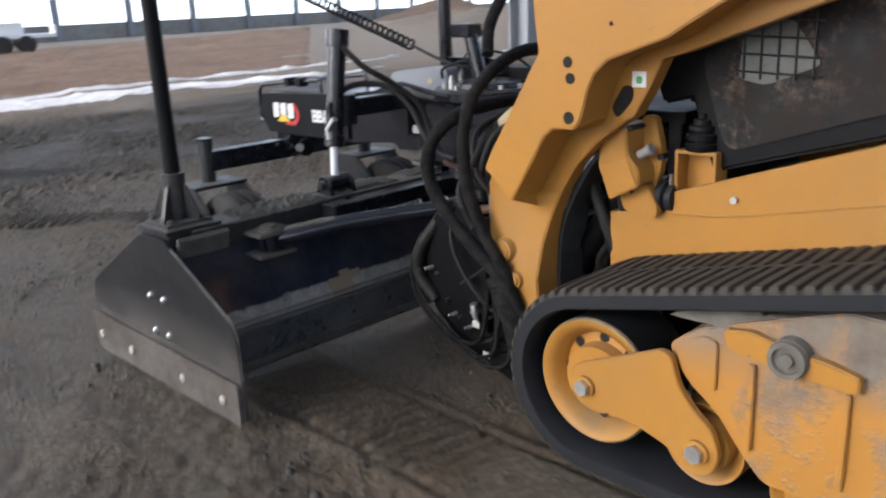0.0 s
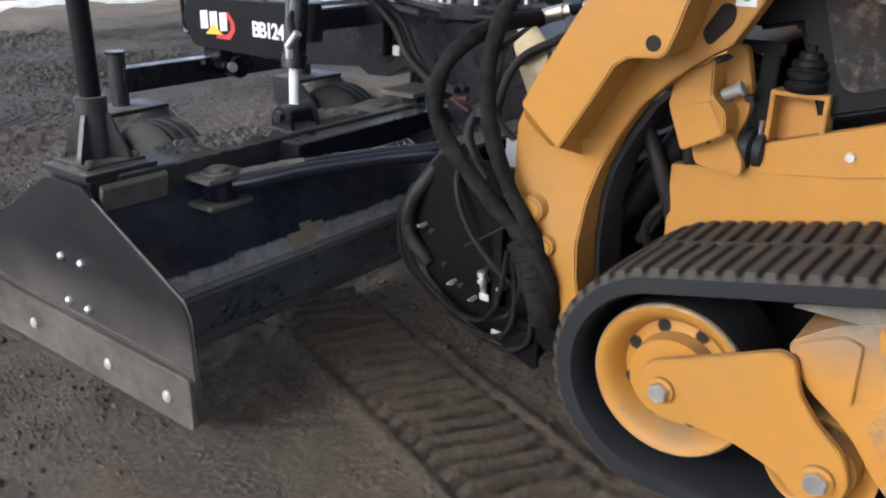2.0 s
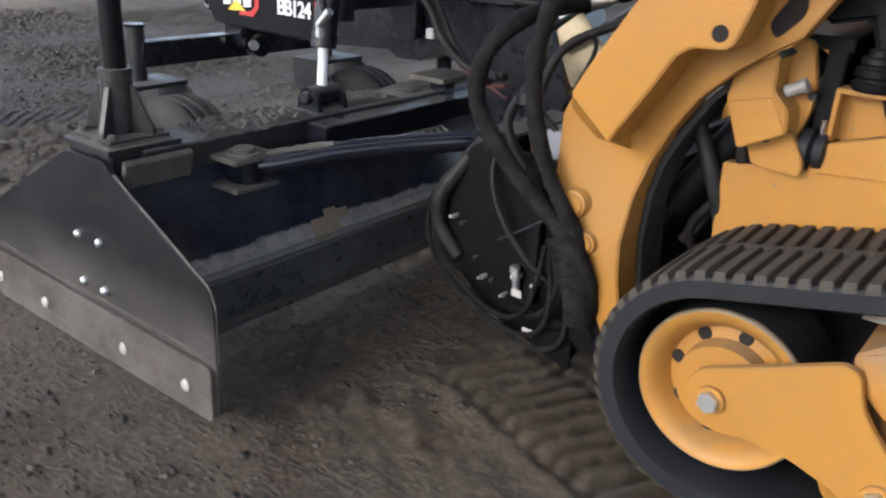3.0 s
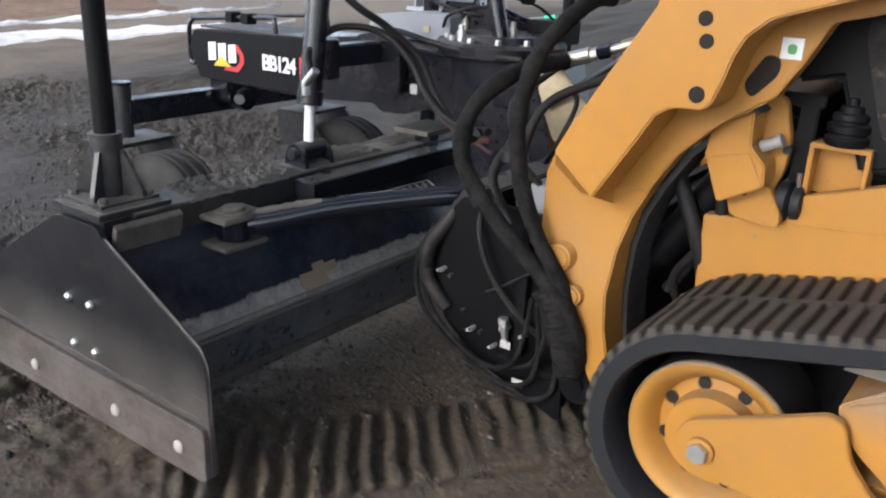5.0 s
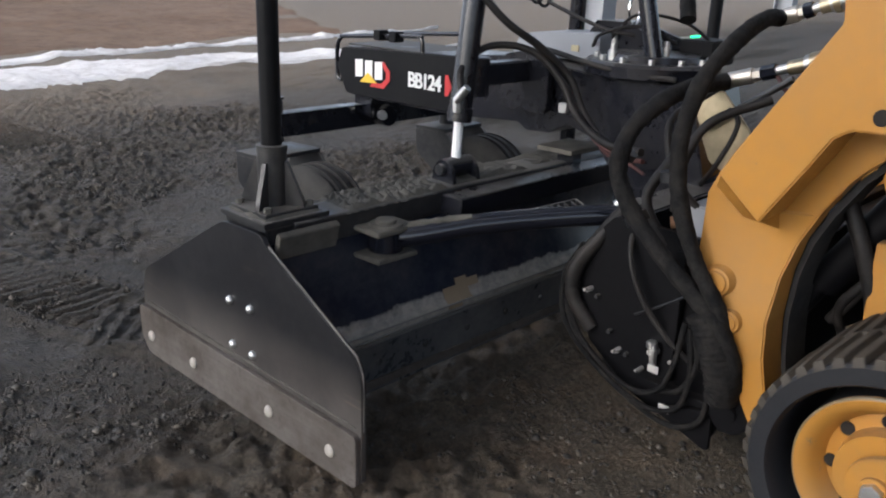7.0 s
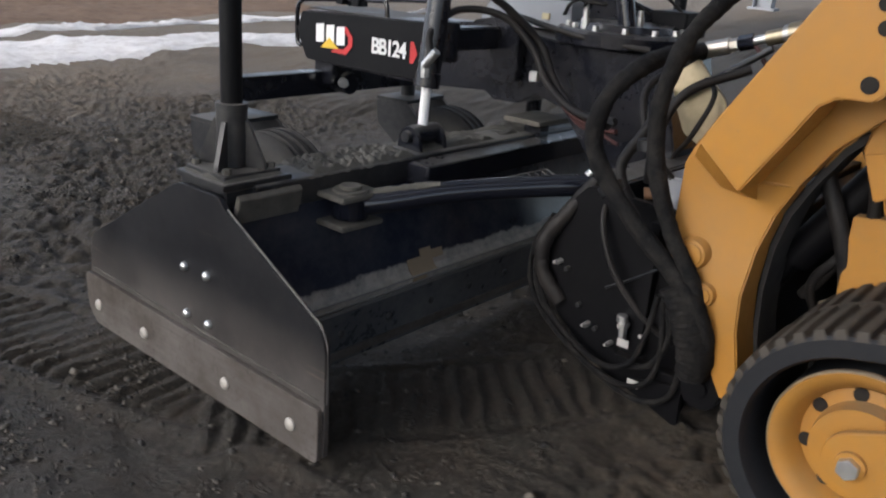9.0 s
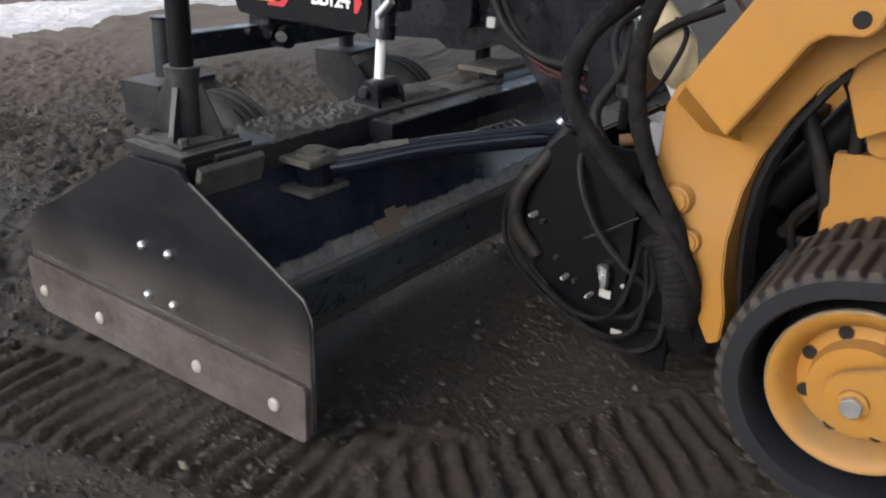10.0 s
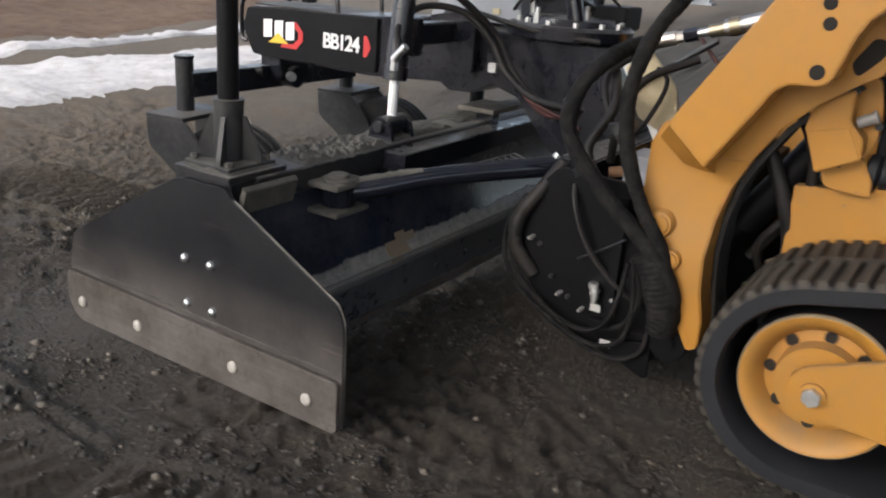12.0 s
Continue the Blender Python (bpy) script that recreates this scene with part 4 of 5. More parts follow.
def on_loop(s):
    """A pose on the belt's outside: x across, y along, z out."""
    s %= AROUND
    i = int(np.searchsorted(ARC, s, side="right")) - 1
    n = len(LOOP)
    a_, b_ = LOOP[i % n], LOOP[(i + 1) % n]
    p = a_.lerp(b_, (s - ARC[i]) / max(ARC[i + 1] - ARC[i], 1e-9))
    d = (LOOP[(i + 2) % n] - LOOP[i - 1]).normalized()
    return Matrix(((1, 0, 0, 0), (0, d.x, d.y, p.x), (0, d.y, -d.x, p.y), (0, 0, 0, 1)))


LUGS = int(AROUND / 0.0385)
PITCH = AROUND / LUGS
bm = bmesh.new()
for sgn in (-1, 1):
    o = [(-0.2015, -0.0145), (-0.2015, 0.0105), (-0.13, 0.0145), (0.004, 0.0205), (0.004, -0.0045), (-0.13, -0.0105)]
    low = [bm.verts.new((sgn * x, y + (0.0192 if sgn > 0 else 0.0), -0.006 if x < -0.15 else -0.004)) for x, y in o]
    high = [bm.verts.new((sgn * x * (0.945 if x < -0.15 else 0.975), y * 0.84 + (0.0192 if sgn > 0 else 0.0), 0.011 if x < -0.15 else 0.014)) for x, y in o]
    bm.faces.new(high), bm.faces.new(low)
    for i in range(6):
        bm.faces.new((low[i], low[(i + 1) % 6], high[(i + 1) % 6], high[i]))
lug_mesh = mesh_of("lug", soften(bm, 0.004, 2), RUBBER_TOP, True)
LUG_OBJECTS = []
ROLLING = []


def rubber_track(k):
    x = k * 0.64
    belt = bmesh.new()
    rings = []
    inner = belt_loop(0.0)
    n = len(LOOP)
    for i, p in enumerate(LOOP):
        t = (LOOP[(i + 1) % n] - LOOP[i - 1]).normalized()
        nrm = Vector((t.y, -t.x))
        row = []
        for dx, dn in ((-0.2, -0.006), (-0.195, 0.0), (0.195, 0.0), (0.2, -0.006), (0.2, -0.04), (0.19, -0.046), (-0.19, -0.046), (-0.2, -0.04)):
            row.append(belt.verts.new((dx, p.x + nrm.x * dn, p.y + nrm.y * dn)))
        rings.append(row)
    for i in range(n):
        a_, b_ = rings[i], rings[(i + 1) % n]
        for j in range(8):
            belt.faces.new((a_[j], a_[(j + 1) % 8], b_[(j + 1) % 8], b_[j]))
    track = part("rubber_track", belt, RUBBER, loader, "dusty black rubber track with block lugs")
    track.matrix_basis = pose(x, 0, 0)
    for i in range(LUGS):
        lug = share("lug", lug_mesh, track, on_loop(i * PITCH))
        LUG_OBJECTS.append((lug, i * PITCH))
    # front idler
    rim = [(-0.09, 0.03), (-0.09, 0.095), (-0.05, 0.10), (-0.045, 0.125), (-0.080, 0.140), (-0.097, 0.158), (-0.10, 0.172), (-0.092, 0.1775), (-0.06, 0.176), (0.09, 0.176), (0.10, 0.177), (0.10, 0.165), (0.04, 0.12), (0.04, 0.03)]
    idler = part("idler_wheel", turned(rim, 48), YELLOW, loader, "yellow idler wheel with worn bright rim")
    idler.matrix_basis = pose(k * 0.70, *WHEELS[0], 0, 0, 0 if k < 0 else 180)
    part("rim_edge", turned([(-0.0985, 0.1735), (-0.097, 0.1765), (-0.092, 0.1785), (-0.090, 0.172), (-0.0985, 0.1735)], 48, caps=False), RIM, idler, "rubbed steel rim edge")
    part("drum", turned([(-0.085, 0.1772), (-0.08, 0.1785), (0.095, 0.1785), (0.10, 0.1772)], 48, caps=False), RUBBER, idler, "dark greasy drum of the wheel")
    for j in range(8):
        t = j * math.pi / 4
        part("hole", rod((-0.0505, 0.112 * math.cos(t), 0.112 * math.sin(t)), (-0.04, 0.112 * math.cos(t), 0.112 * math.sin(t)), 0.0150), HOLE, idler, "dark disc painted for the shade in a round hole")
    ROLLING.append((idler, k * 0.70, *WHEELS[0], 0.25, k))
    for y, z in ((-1.30, 0.20), (-1.58, 0.155), (-1.84, 0.15)):
        roller = part("bogie_roller", turned([(-0.10, 0.02), (-0.10, 0.07), (-0.06, 0.075), (-0.09, 0.098), (-0.095, 0.108), (-0.08, 0.11), (0.08, 0.11), (0.09, 0.10), (0.09, 0.02)], 32), YELLOW, loader, "yellow bogie roller")
        roller.matrix_basis = pose(k * 0.69, y, z, 0, 0, 0 if k < 0 else 180)
        part("hole", rod((-0.1005, 0.05, 0.02), (-0.09, 0.05, 0.02), 0.01), MESH, roller)
        ROLLING.append((roller, k * 0.69, y, z, 0.11, k))
    rear = part("drive_sprocket", turned([(-0.09, 0.03), (-0.09, 0.16), (-0.07, 0.185), (0.07, 0.185), (0.09, 0.16), (0.09, 0.03)], 40), YELLOW_DIRTY, loader)
    rear.matrix_basis = pose(k * 0.68, *WHEELS[1])
    rear = part("rear_idler", turned([(-0.09, 0.03), (-0.09, 0.15), (-0.07, 0.175), (0.07, 0.175), (0.09, 0.15), (0.09, 0.03)], 40), YELLOW_DIRTY, loader)
    rear.matrix_basis = pose(k * 0.68, *WHEELS[2])
    # swinging side plate from the idler to the first roller
    link = [(-0.925, 0.255), (-0.92, 0.30), (-0.945, 0.335), (-0.985, 0.352), (-1.10, 0.40), (-1.20, 0.445), (-1.23, 0.435), (-1.25, 0.365), (-1.29, 0.315), (-1.345, 0.27), (-1.365, 0.215), (-1.355, 0.165), (-1.32, 0.14), (-1.275, 0.145), (-1.235, 0.185), (-1.14, 0.215), (-1.04, 0.22), (-0.965, 0.225)]
    arm = part("bogie_link", side_plate(rounded(link, 0.02, 3), k * 0.835, k * 0.812, 0.005), YELLOW, loader, "yellow bogie link plate")
    for (y, z), r in (((-0.98, 0.28), 0.022), ((-1.31, 0.205), 0.024)):
        part("washer", rod((k * 0.846, y, z), (k * 0.83, y, z), r * 1.35, None, 24, 0.002), YELLOW, arm)
        part("bolt_head", rod((k * 0.862, y, z), (k * 0.84, y, z), r, r * 1.05, 6, 0.003), ZINC, arm, "zinc hexagon bolt head")
    # undercarriage frame
    frame_line = [(-1.20, 0.45), (-1.28, 0.51), (-1.42, 0.56), (-1.62, 0.63), (-2.1, 0.60), (-2.1, 0.28), (-1.75, 0.21), (-1.56, 0.16), (-1.46, 0.16), (-1.40, 0.22), (-1.34, 0.30), (-1.25, 0.37)]
    under = part("undercarriage_frame", side_plate(rounded(frame_line, 0.02, 3), k * 0.80, k * 0.62, 0.008), YELLOW_DIRTY, loader, "yellow undercarriage frame caked with mud")
    part("torsion_tube", rod((k * 0.835, -1.51, 0.505), (k * 0.70, -1.51, 0.505), 0.046, None, 28, 0.006), MUD, under, "muddy torsion axle hub")
    part("hub_face", turned([(0.0, 0.045), (0.010, 0.042), (0.010, 0.032), (-0.004, 0.029), (-0.004, 0.018), (0.008, 0.014), (0.008, 0.0001)], 24), MUD, under).matrix_basis = pose(k * 0.835, -1.51, 0.505, 0, 0, 0 if k > 0 else 180)
    part("hub_clamp", side_plate(rounded([(-1.355, 0.535), (-1.365, 0.49), (-1.42, 0.478), (-1.50, 0.475), (-1.60, 0.462), (-1.66, 0.462), (-1.66, 0.50), (-1.60, 0.515), (-1.50, 0.525), (-1.42, 0.545)], 0.012), k * 0.80, k * 0.828, 0.008), YELLOW, under, "yellow clamp bar behind the hub")
    part("cover_plate", side_plate(rounded([(-1.22, 0.46), (-1.30, 0.50), (-1.335, 0.49), (-1.335, 0.36), (-1.25, 0.385)], 0.012), k * 0.80, k * 0.81, 0.005), YELLOW_DIRTY, under, "scraped cover plate")
    for y0, y1, z0, z1 in ((-1.43, -1.415, 0.24, 0.46), (-1.64, -1.625, 0.22, 0.45)):
        part("rib", slab(*sorted((k * 0.80, k * 0.815)), y0, y1, z0, z1, 0.005), YELLOW_DIRTY, under)
    bm = bmesh.new()
    bmesh.ops.create_grid(bm, x_segments=20, y_segments=40, size=1, matrix=Matrix.LocRotScale((k * 0.71, -1.52, 0), None, (0.085, 0.32, 1)))
    for v in bm.verts:
        e_ = max(abs(v.co.x - k * 0.71) / 0.085, abs(v.co.y + 1.52) / 0.32)
        v.co.z = 0.525 + 0.30 * min(0, v.co.y + 1.45) * -0.4 + (0.05 + 0.03 * noise.fractal(v.co * 14, 1, 2, 4)) * min(1, (1 - e_) * 4)
    part("mud_cake", bm, MUD, under, "dry mud lying on the frame")
    return track


rubber_track(-1)
rubber_track(1)

# ---- box blade ----
blade = thing("box_blade", "black box blade attachment carried by the loader", "grading blade")

PLATE_LINE = rounded([(1.03, 0.012), (1.065, 0.05), (1.07, 0.17), (1.05, 0.285), (0.575, 0.555), (0.40, 0.558), (0.375, 0.53), (0.02, 0.345), (0.002, 0.30), (0.0, 0.02), (0.02, 0.012)], 0.03, 3)
WEAR_LINE = rounded([(1.025, 0.008), (1.068, 0.055), (1.072, 0.165), (0.6, 0.158), (0.012, 0.152), (0.004, 0.14), (0.004, 0.02), (0.015, 0.008)], 0.02, 3)
bolt_mesh = mesh_of("bolt", turned([(0.0, 0.013), (0.004, 0.013), (0.010, 0.010), (0.013, 0.005), (0.0135, 0.0001)], 14), ZINC, True)
wear_bolt_mesh = mesh_of("bolt", turned([(0.0, 0.017), (0.004, 0.017), (0.008, 0.013), (0.0095, 0.006), (0.0095, 0.0001)], 16), DULL_BOLT, True)
edge_bolt_mesh = mesh_of("bolt", turned([(0.0, 0.012), (0.003, 0.012), (0.006, 0.008), (0.0065, 0.0001)], 14), BLACK_DUSTY, True)
for k in (-1, 1):
    end = part("end_plate", side_plate(PLATE_LINE, k * 1.302, k * 1.286, 0.003), PLATE, blade, "black steel end plate with bright bolts")
    edge = part("wear_plate", side_plate(WEAR_LINE, k * 1.318, k * 1.3025, 0.003), WEAR, end, "bare worn steel wear plate")
    for y in (0.10, 0.36, 0.746, 1.0):
        share("bolt", wear_bolt_mesh, end, pose(k * 1.318, y, 0.075, 0, 0, 0 if k > 0 else 180))
    for y, z in ((0.552, 0.333), (0.453, 0.336), (0.547, 0.202), (0.45, 0.203)):
        share("bolt", bolt_mesh, end, pose(k * 1.302, y, z, 0, 0, 0 if k > 0 else 180))
    part("worn_edge", tube([(k * 1.294, 0.372, 0.530), (k * 1.294, 0.2, 0.4400), (k * 1.294, 0.028, 0.3505), (k * 1.294, 0.004, 0.310), (k * 1.294, 0.001, 0.16)], 0.0032, 8, 10, 0.12, 11, True), EDGE_STEEL, end, "scuffed bare edge of the plate")
    part("weld_line", tube([(k * 1.303, 0.02, 0.166), (k * 1.303, 0.5, 0.172), (k * 1.303, 1.04, 0.178)], 0.0022, 6, 60, 0.7, 3), SOIL, end, "line of packed soil over the wear plate")

BOARD = [(0.345, 0.10), (0.338, 0.185), (0.315, 0.195), (0.305, 0.205), (0.305, 0.225), (0.325, 0.24), (0.365, 0.34), (0.385, 0.44), (0.39, 0.52), (0.41, 0.52), (0.43, 0.40), (0.41, 0.25), (0.375, 0.12)]
board = part("moldboard", side_plate(BOARD, -1.284, 1.284, 0.002), MOLD, blade, "glossy black moldboard with a dust line")
part("cutting_edge", side_plate([(0.336, 0.018), (0.318, 0.18), (0.336, 0.19), (0.36, 0.14), (0.362, 0.018)], -1.283, 1.283, 0.002), EDGE, board, "dusty dark cutting edge")
# irregular tan patch lying just proud of the board
part("tan_patch", joined(side_plate([(0.335, 0.27), (0.323, 0.241), (0.303, 0.226), (0.303, 0.206), (0.31, 0.206), (0.31, 0.224), (0.33, 0.238), (0.342, 0.268)], -0.69, -0.63, 0), side_plate([(0.343, 0.29), (0.323, 0.241), (0.303, 0.226), (0.31, 0.224), (0.33, 0.238), (0.35, 0.288)], -0.63, -0.58, 0), side_plate([(0.339, 0.28), (0.329, 0.255), (0.336, 0.252), (0.346, 0.278)], -0.58, -0.53, 0)), TAN, board, "tan patch on the moldboard")
for y, z in ((0.3035, 0.226), (0.3035, 0.207), (0.3145, 0.190)):
    part("ledge_rib", rod((-1.283, y, z), (1.283, y, z), 0.0034, None, 8), RIB, board, "scuffed rib along the ledge")
part("edge_lip", side_plate([(0.325, 0.035), (0.334, 0.035), (0.336, 0.06), (0.327, 0.06)], -1.28, 1.28, 0.001), WEAR, board)
for i in range(13):
    share("bolt", edge_bolt_mesh, board, pose(-1.15 + i * 0.19, 0.323, 0.115, 0, 0, -90))
part("top_beam", side_plate(rounded([(0.385, 0.50), (0.385, 0.57), (0.50, 0.575), (0.56, 0.55), (0.56, 0.46), (0.44, 0.45)], 0.01), -1.20, 1.20, 0.004), BLACK_DUSTY, blade, "black top beam dusted with soil")
part("rear_rail", slab(-0.66, 1.1, 0.30, 0.385, 0.495, 0.56, 0.006), BLACK, blade, "black rear rail of the box")


def soil(x0, x1, y0, y1, z, h, seed, nx_=60, ny_=14, grain=22):
    bm = bmesh.new()
    bmesh.ops.create_grid(bm, x_segments=nx_, y_segments=ny_, size=1)
    for v in bm.verts:
        e_ = max(abs(v.co.x), abs(v.co.y))
        p = Vector(((x0 + x1) / 2 + v.co.x * (x1 - x0) / 2, (y0 + y1) / 2 + v.co.y * (y1 - y0) / 2, 0))
        n_ = noise.fractal(p * grain + Vector((seed, 0, 0)), 1, 2, 5)
        v.co = (p.x, p.y + 0.006 * n_, z - 0.004 + h * min(1, (1 - e_) * 5) * max(0.1, 0.7 + 0.6 * n_))
    return bm


part("soil_on_beam", soil(-1.04, -0.60, 0.385, 0.55, 0.568, 0.024, 1, 110, 44, 34), SOIL, blade, "soil lying on the beam")
part("soil_on_beam", soil(-0.60, -0.2, 0.40, 0.55, 0.570, 0.020, 2, 80, 24), SOIL, blade)
part("soil_on_beam", soil(-0.2, 1.1, 0.42, 0.55, 0.572, 0.016, 5, 120), SOIL, blade)


def mast(k):
    x, y = k * 1.185, 0.505
    foot = part("mast_foot", slab(x - 0.095, x + 0.095, y - 0.105, y + 0.085, 0.50, 0.565, 0.006), BLACK_DUSTY, blade, "black welded mast foot")
    part("flange", joined(slab(x - 0.105, x + 0.105, y - 0.11, y + 0.095, 0.566, 0.583, 0.004), slab(x - 0.085, x + 0.085, y - 0.088, y + 0.078, 0.5835, 0.597, 0.004)), BLACK_DUSTY, foot)
    for dx, dy in ((-0.066, -0.07), (0.066, -0.07), (-0.066, 0.06), (0.066, 0.06)):
        part("nut", rod((x + dx, y + dy, 0.597), (x + dx, y + dy, 0.610), 0.012, None, 6, 0.002), SOIL, foot)
    sock = part("socket", rod((x, y, 0.597), (x, y, 0.755), 0.039, None, 24, 0.003), BLACK_DUSTY, foot, "black mast socket tube")
    part("collar", rod((x, y, 0.742), (x, y, 0.758), 0.041, None, 24, 0.002), BLACK_DUSTY, sock)
    for t in range(4):
        c, s = math.cos(t * math.pi / 2 + 0.5), math.sin(t * math.pi / 2 + 0.5)
        bm = bmesh.new()
        o = [(0.034, 0.597), (0.092, 0.597), (0.090, 0.612), (0.046, 0.715), (0.034, 0.715)]
        f = [bm.verts.new((x + c * r - s * 0.006, y + s * r + c * 0.006, z)) for r, z in o]
        g = [bm.verts.new((x + c * r + s * 0.006, y + s * r - c * 0.006, z)) for r, z in o]
        bm.faces.new(f), bm.faces.new(g)
        for j in range(5):
            bm.faces.new((f[j], f[(j + 1) % 5], g[(j + 1) % 5], g[j]))
        part("gusset", bm, BLACK_DUSTY, foot, smooth=False)
    part("pole", rod((x, y, 0.75), (x, y, 2.35), 0.0275, None, 24, 0.003), SATIN, blade, "tall black sensor mast")
    part("side_cover", side_plate([(0.375, 0.485), (0.355, 0.55), (0.37, 0.562), (0.39, 0.50)], *((x - 0.085, x + 0.11) if k < 0 else (x - 0.11, x + 0.085)), 0.004), SOIL, blade, "mud-smeared cover plate")
    part("soil_on_foot", soil(x - 0.10, x + 0.10, y - 0.105, y + 0.09, 0.582, 0.019, 21 + k, 40, 40), SOIL, foot, "soil heaped on the mast foot")


mast(-1)
mast(1)

for k in (-1, 1):
    # clevis and push arm
    bx = k * 0.93
    clevis = part("clevis", joined(slab(bx - 0.075, bx + 0.075, 0.28, 0.40, 0.512, 0.527, 0.008), slab(bx - 0.075, bx + 0.075, 0.28, 0.40, 0.435, 0.449, 0.006)), SOIL, blade, "muddy clevis plates")
    part("clevis_pin", joined(rod((bx, 0.335, 0.425), (bx, 0.335, 0.535), 0.028, None, 20, 0.004), rod((bx, 0.335, 0.527), (bx, 0.335, 0.533), 0.048, None, 24, 0.003), rod((bx, 0.335, 0.533), (bx, 0.335, 0.544), 0.030, None, 20, 0.004)), SOIL, clevis, "muddy vertical clevis pin")
    part("push_arm", joined(tube([(k * 0.925, 0.335, 0.485), (k * 0.87, 0.27, 0.50), (k * 0.74, 0.15, 0.535), (k * 0.60, 0.01, 0.56), (k * 0.49, -0.115, 0.578), (k * 0.42, -0.18, 0.585)], 0.030, 18), rod((k * 0.93, 0.335, 0.455), (k * 0.93, 0.335, 0.52), 0.05, None, 20, 0.004)), BLACK_GLOSS, blade, "glossy black push arm")
    part("soil_on_arm", tube([(k * 0.885, 0.293, 0.522), (k * 0.82, 0.225, 0.540), (k * 0.76, 0.165, 0.552)], 0.014, 10, 8, 0.16, 3), SOIL, blade, "soil stuck to the push arm")
    part("arm_weld", rod((k * 0.485, -0.12, 0.605), (k * 0.478, -0.128, 0.615), 0.012), ZINC, blade)
    # side plate of the mount that hangs on the coupler
    mount = part("mount_side", side_plate(rounded([(-0.17, 0.60), (-0.08, 0.50), (-0.06, 0.36), (-0.12, 0.22), (-0.27, 0.11), (-0.40, 0.07), (-0.515, 0.062), (-0.535, 0.12), (-0.545, 0.40), (-0.53, 0.59)], 0.02), k * 0.555, k * 0.535, 0.003), BLACK_SHADED, blade, "black side plate of the blade mount")
    part("lower_guard", side_plate(rounded([(-0.37, 0.125), (-0.525, 0.165), (-0.53, 0.055), (-0.515, 0.05), (-0.385, 0.10)], 0.006), k * 0.585, k * 0.572, 0.003), BLACK_SHADED, mount, "black guard plate")
    part("tie_strap", tube([(k * 0.575, -0.27, 0.35), (k * 0.58, -0.34, 0.395), (k * 0.585, -0.41, 0.445)], 0.004, 6), MESH, mount)
    for y, z in ((-0.395, 0.122), (-0.35, 0.222)):
        part("white_tag", slab(*sorted((k * 0.586, k * 0.59)), y - 0.016, y + 0.016, z - 0.011, z + 0.011, 0.002), TAG, mount, "small scuffed white tag")
    for y, z in ((-0.14, 0.36), (-0.19, 0.27), (-0.25, 0.22), (-0.44, 0.27)):
        part("nut", rod((k * 0.553, y, z), (k * 0.57, y, z), 0.007, None, 6, 0.001), BLACK_DUSTY, mount)
part("mount_plate", slab(-0.55, 0.55, -0.548, -0.52, 0.10, 0.60, 0.004), BLACK_SHADED, blade, "black hitch plate")
part("cross_tube", slab(-0.50, 0.50, -0.25, -0.14, 0.52, 0.62, 0.012), BLACK, blade, "black cross tube")
part("lower_tube", rod((-0.535, -0.20, 0.17), (0.535, -0.20, 0.17), 0.04, None, 20), BLACK_DUSTY, blade)
part("copper_pipe", tube([(-0.50, -0.30, 0.60), (-0.44, -0.40, 0.62), (-0.35, -0.50, 0.64)], 0.016), RUST, blade, "tarnished copper coloured pipe")
part("valve_block", slab(-0.5, -0.36, -0.46, -0.34, 0.56, 0.66, 0.01), GREY_STEEL, blade, "grey valve block")

# centre boom
BOOM = [(1.46, 0.885), (1.475, 0.86), (1.43, 0.69), (0.84, 0.685), (0.52, 0.71), (0.48, 0.685), (0.38, 0.69), (0.30, 0.73), (0.20, 0.70), (0.08, 0.56), (-0.02, 0.48), (-0.16, 0.52), (-0.20, 0.64), (-0.13, 0.90), (0.22, 0.905), (0.55, 0.935), (0.84, 0.905)]
boom = part("centre_boom", side_plate(BOOM, -0.15, 0.15, 0.008), BLACK, blade, "black centre boom with decals")
part("nose_box", side_plate(rounded([(1.50, 0.80), (1.47, 0.88), (0.80, 0.905), (0.80, 0.70), (1.44, 0.695)], 0.015), -0.165, 0.165, 0.006), SATIN, boom, "boxy black boom nose")
part("nose_top", slab(-0.15, 0.15, 1.0, 1.44, 0.893, 0.90, 0.002), BLACK_DUSTY, boom)
rail = tube([(-0.14, 1.50, 0.74), (-0.14, 1.525, 0.76), (-0.14, 1.525, 0.88), (-0.14, 1.50, 0.915), (-0.14, 1.46, 0.925), (-0.14, 1.06, 0.955), (-0.14, 1.02, 0.95), (-0.14, 1.01, 0.90)], 0.009, 8)
part("guard_rail", rail, BLACK, boom, "bent black guard rail")
part("guard_rail", tube([(0.14, 1.50, 0.74), (0.14, 1.525, 0.76), (0.14, 1.525, 0.88), (0.14, 1.50, 0.915), (0.14, 1.46, 0.925), (0.14, 1.06, 0.955), (0.14, 1.02, 0.95), (0.14, 1.01, 0.90)], 0.009, 8), BLACK, boom)
for y in (1.16, 1.25):
    part("rail_clamp", slab(-0.165, -0.115, y - 0.02, y + 0.02, 0.925, 0.965, 0.006), SATIN, boom)
# maker's mark as plain shapes
part("mark_hexagon", side_plate([(1.225, 0.845), (1.20, 0.845), (1.165, 0.81), (1.165, 0.775), (1.20, 0.74), (1.285, 0.74), (1.27, 0.755), (1.215, 0.758), (1.188, 0.78), (1.188, 0.805), (1.215, 0.828)], -0.168, -0.1655, 0), DECAL_RED, boom, "red hexagon of the maker's mark")
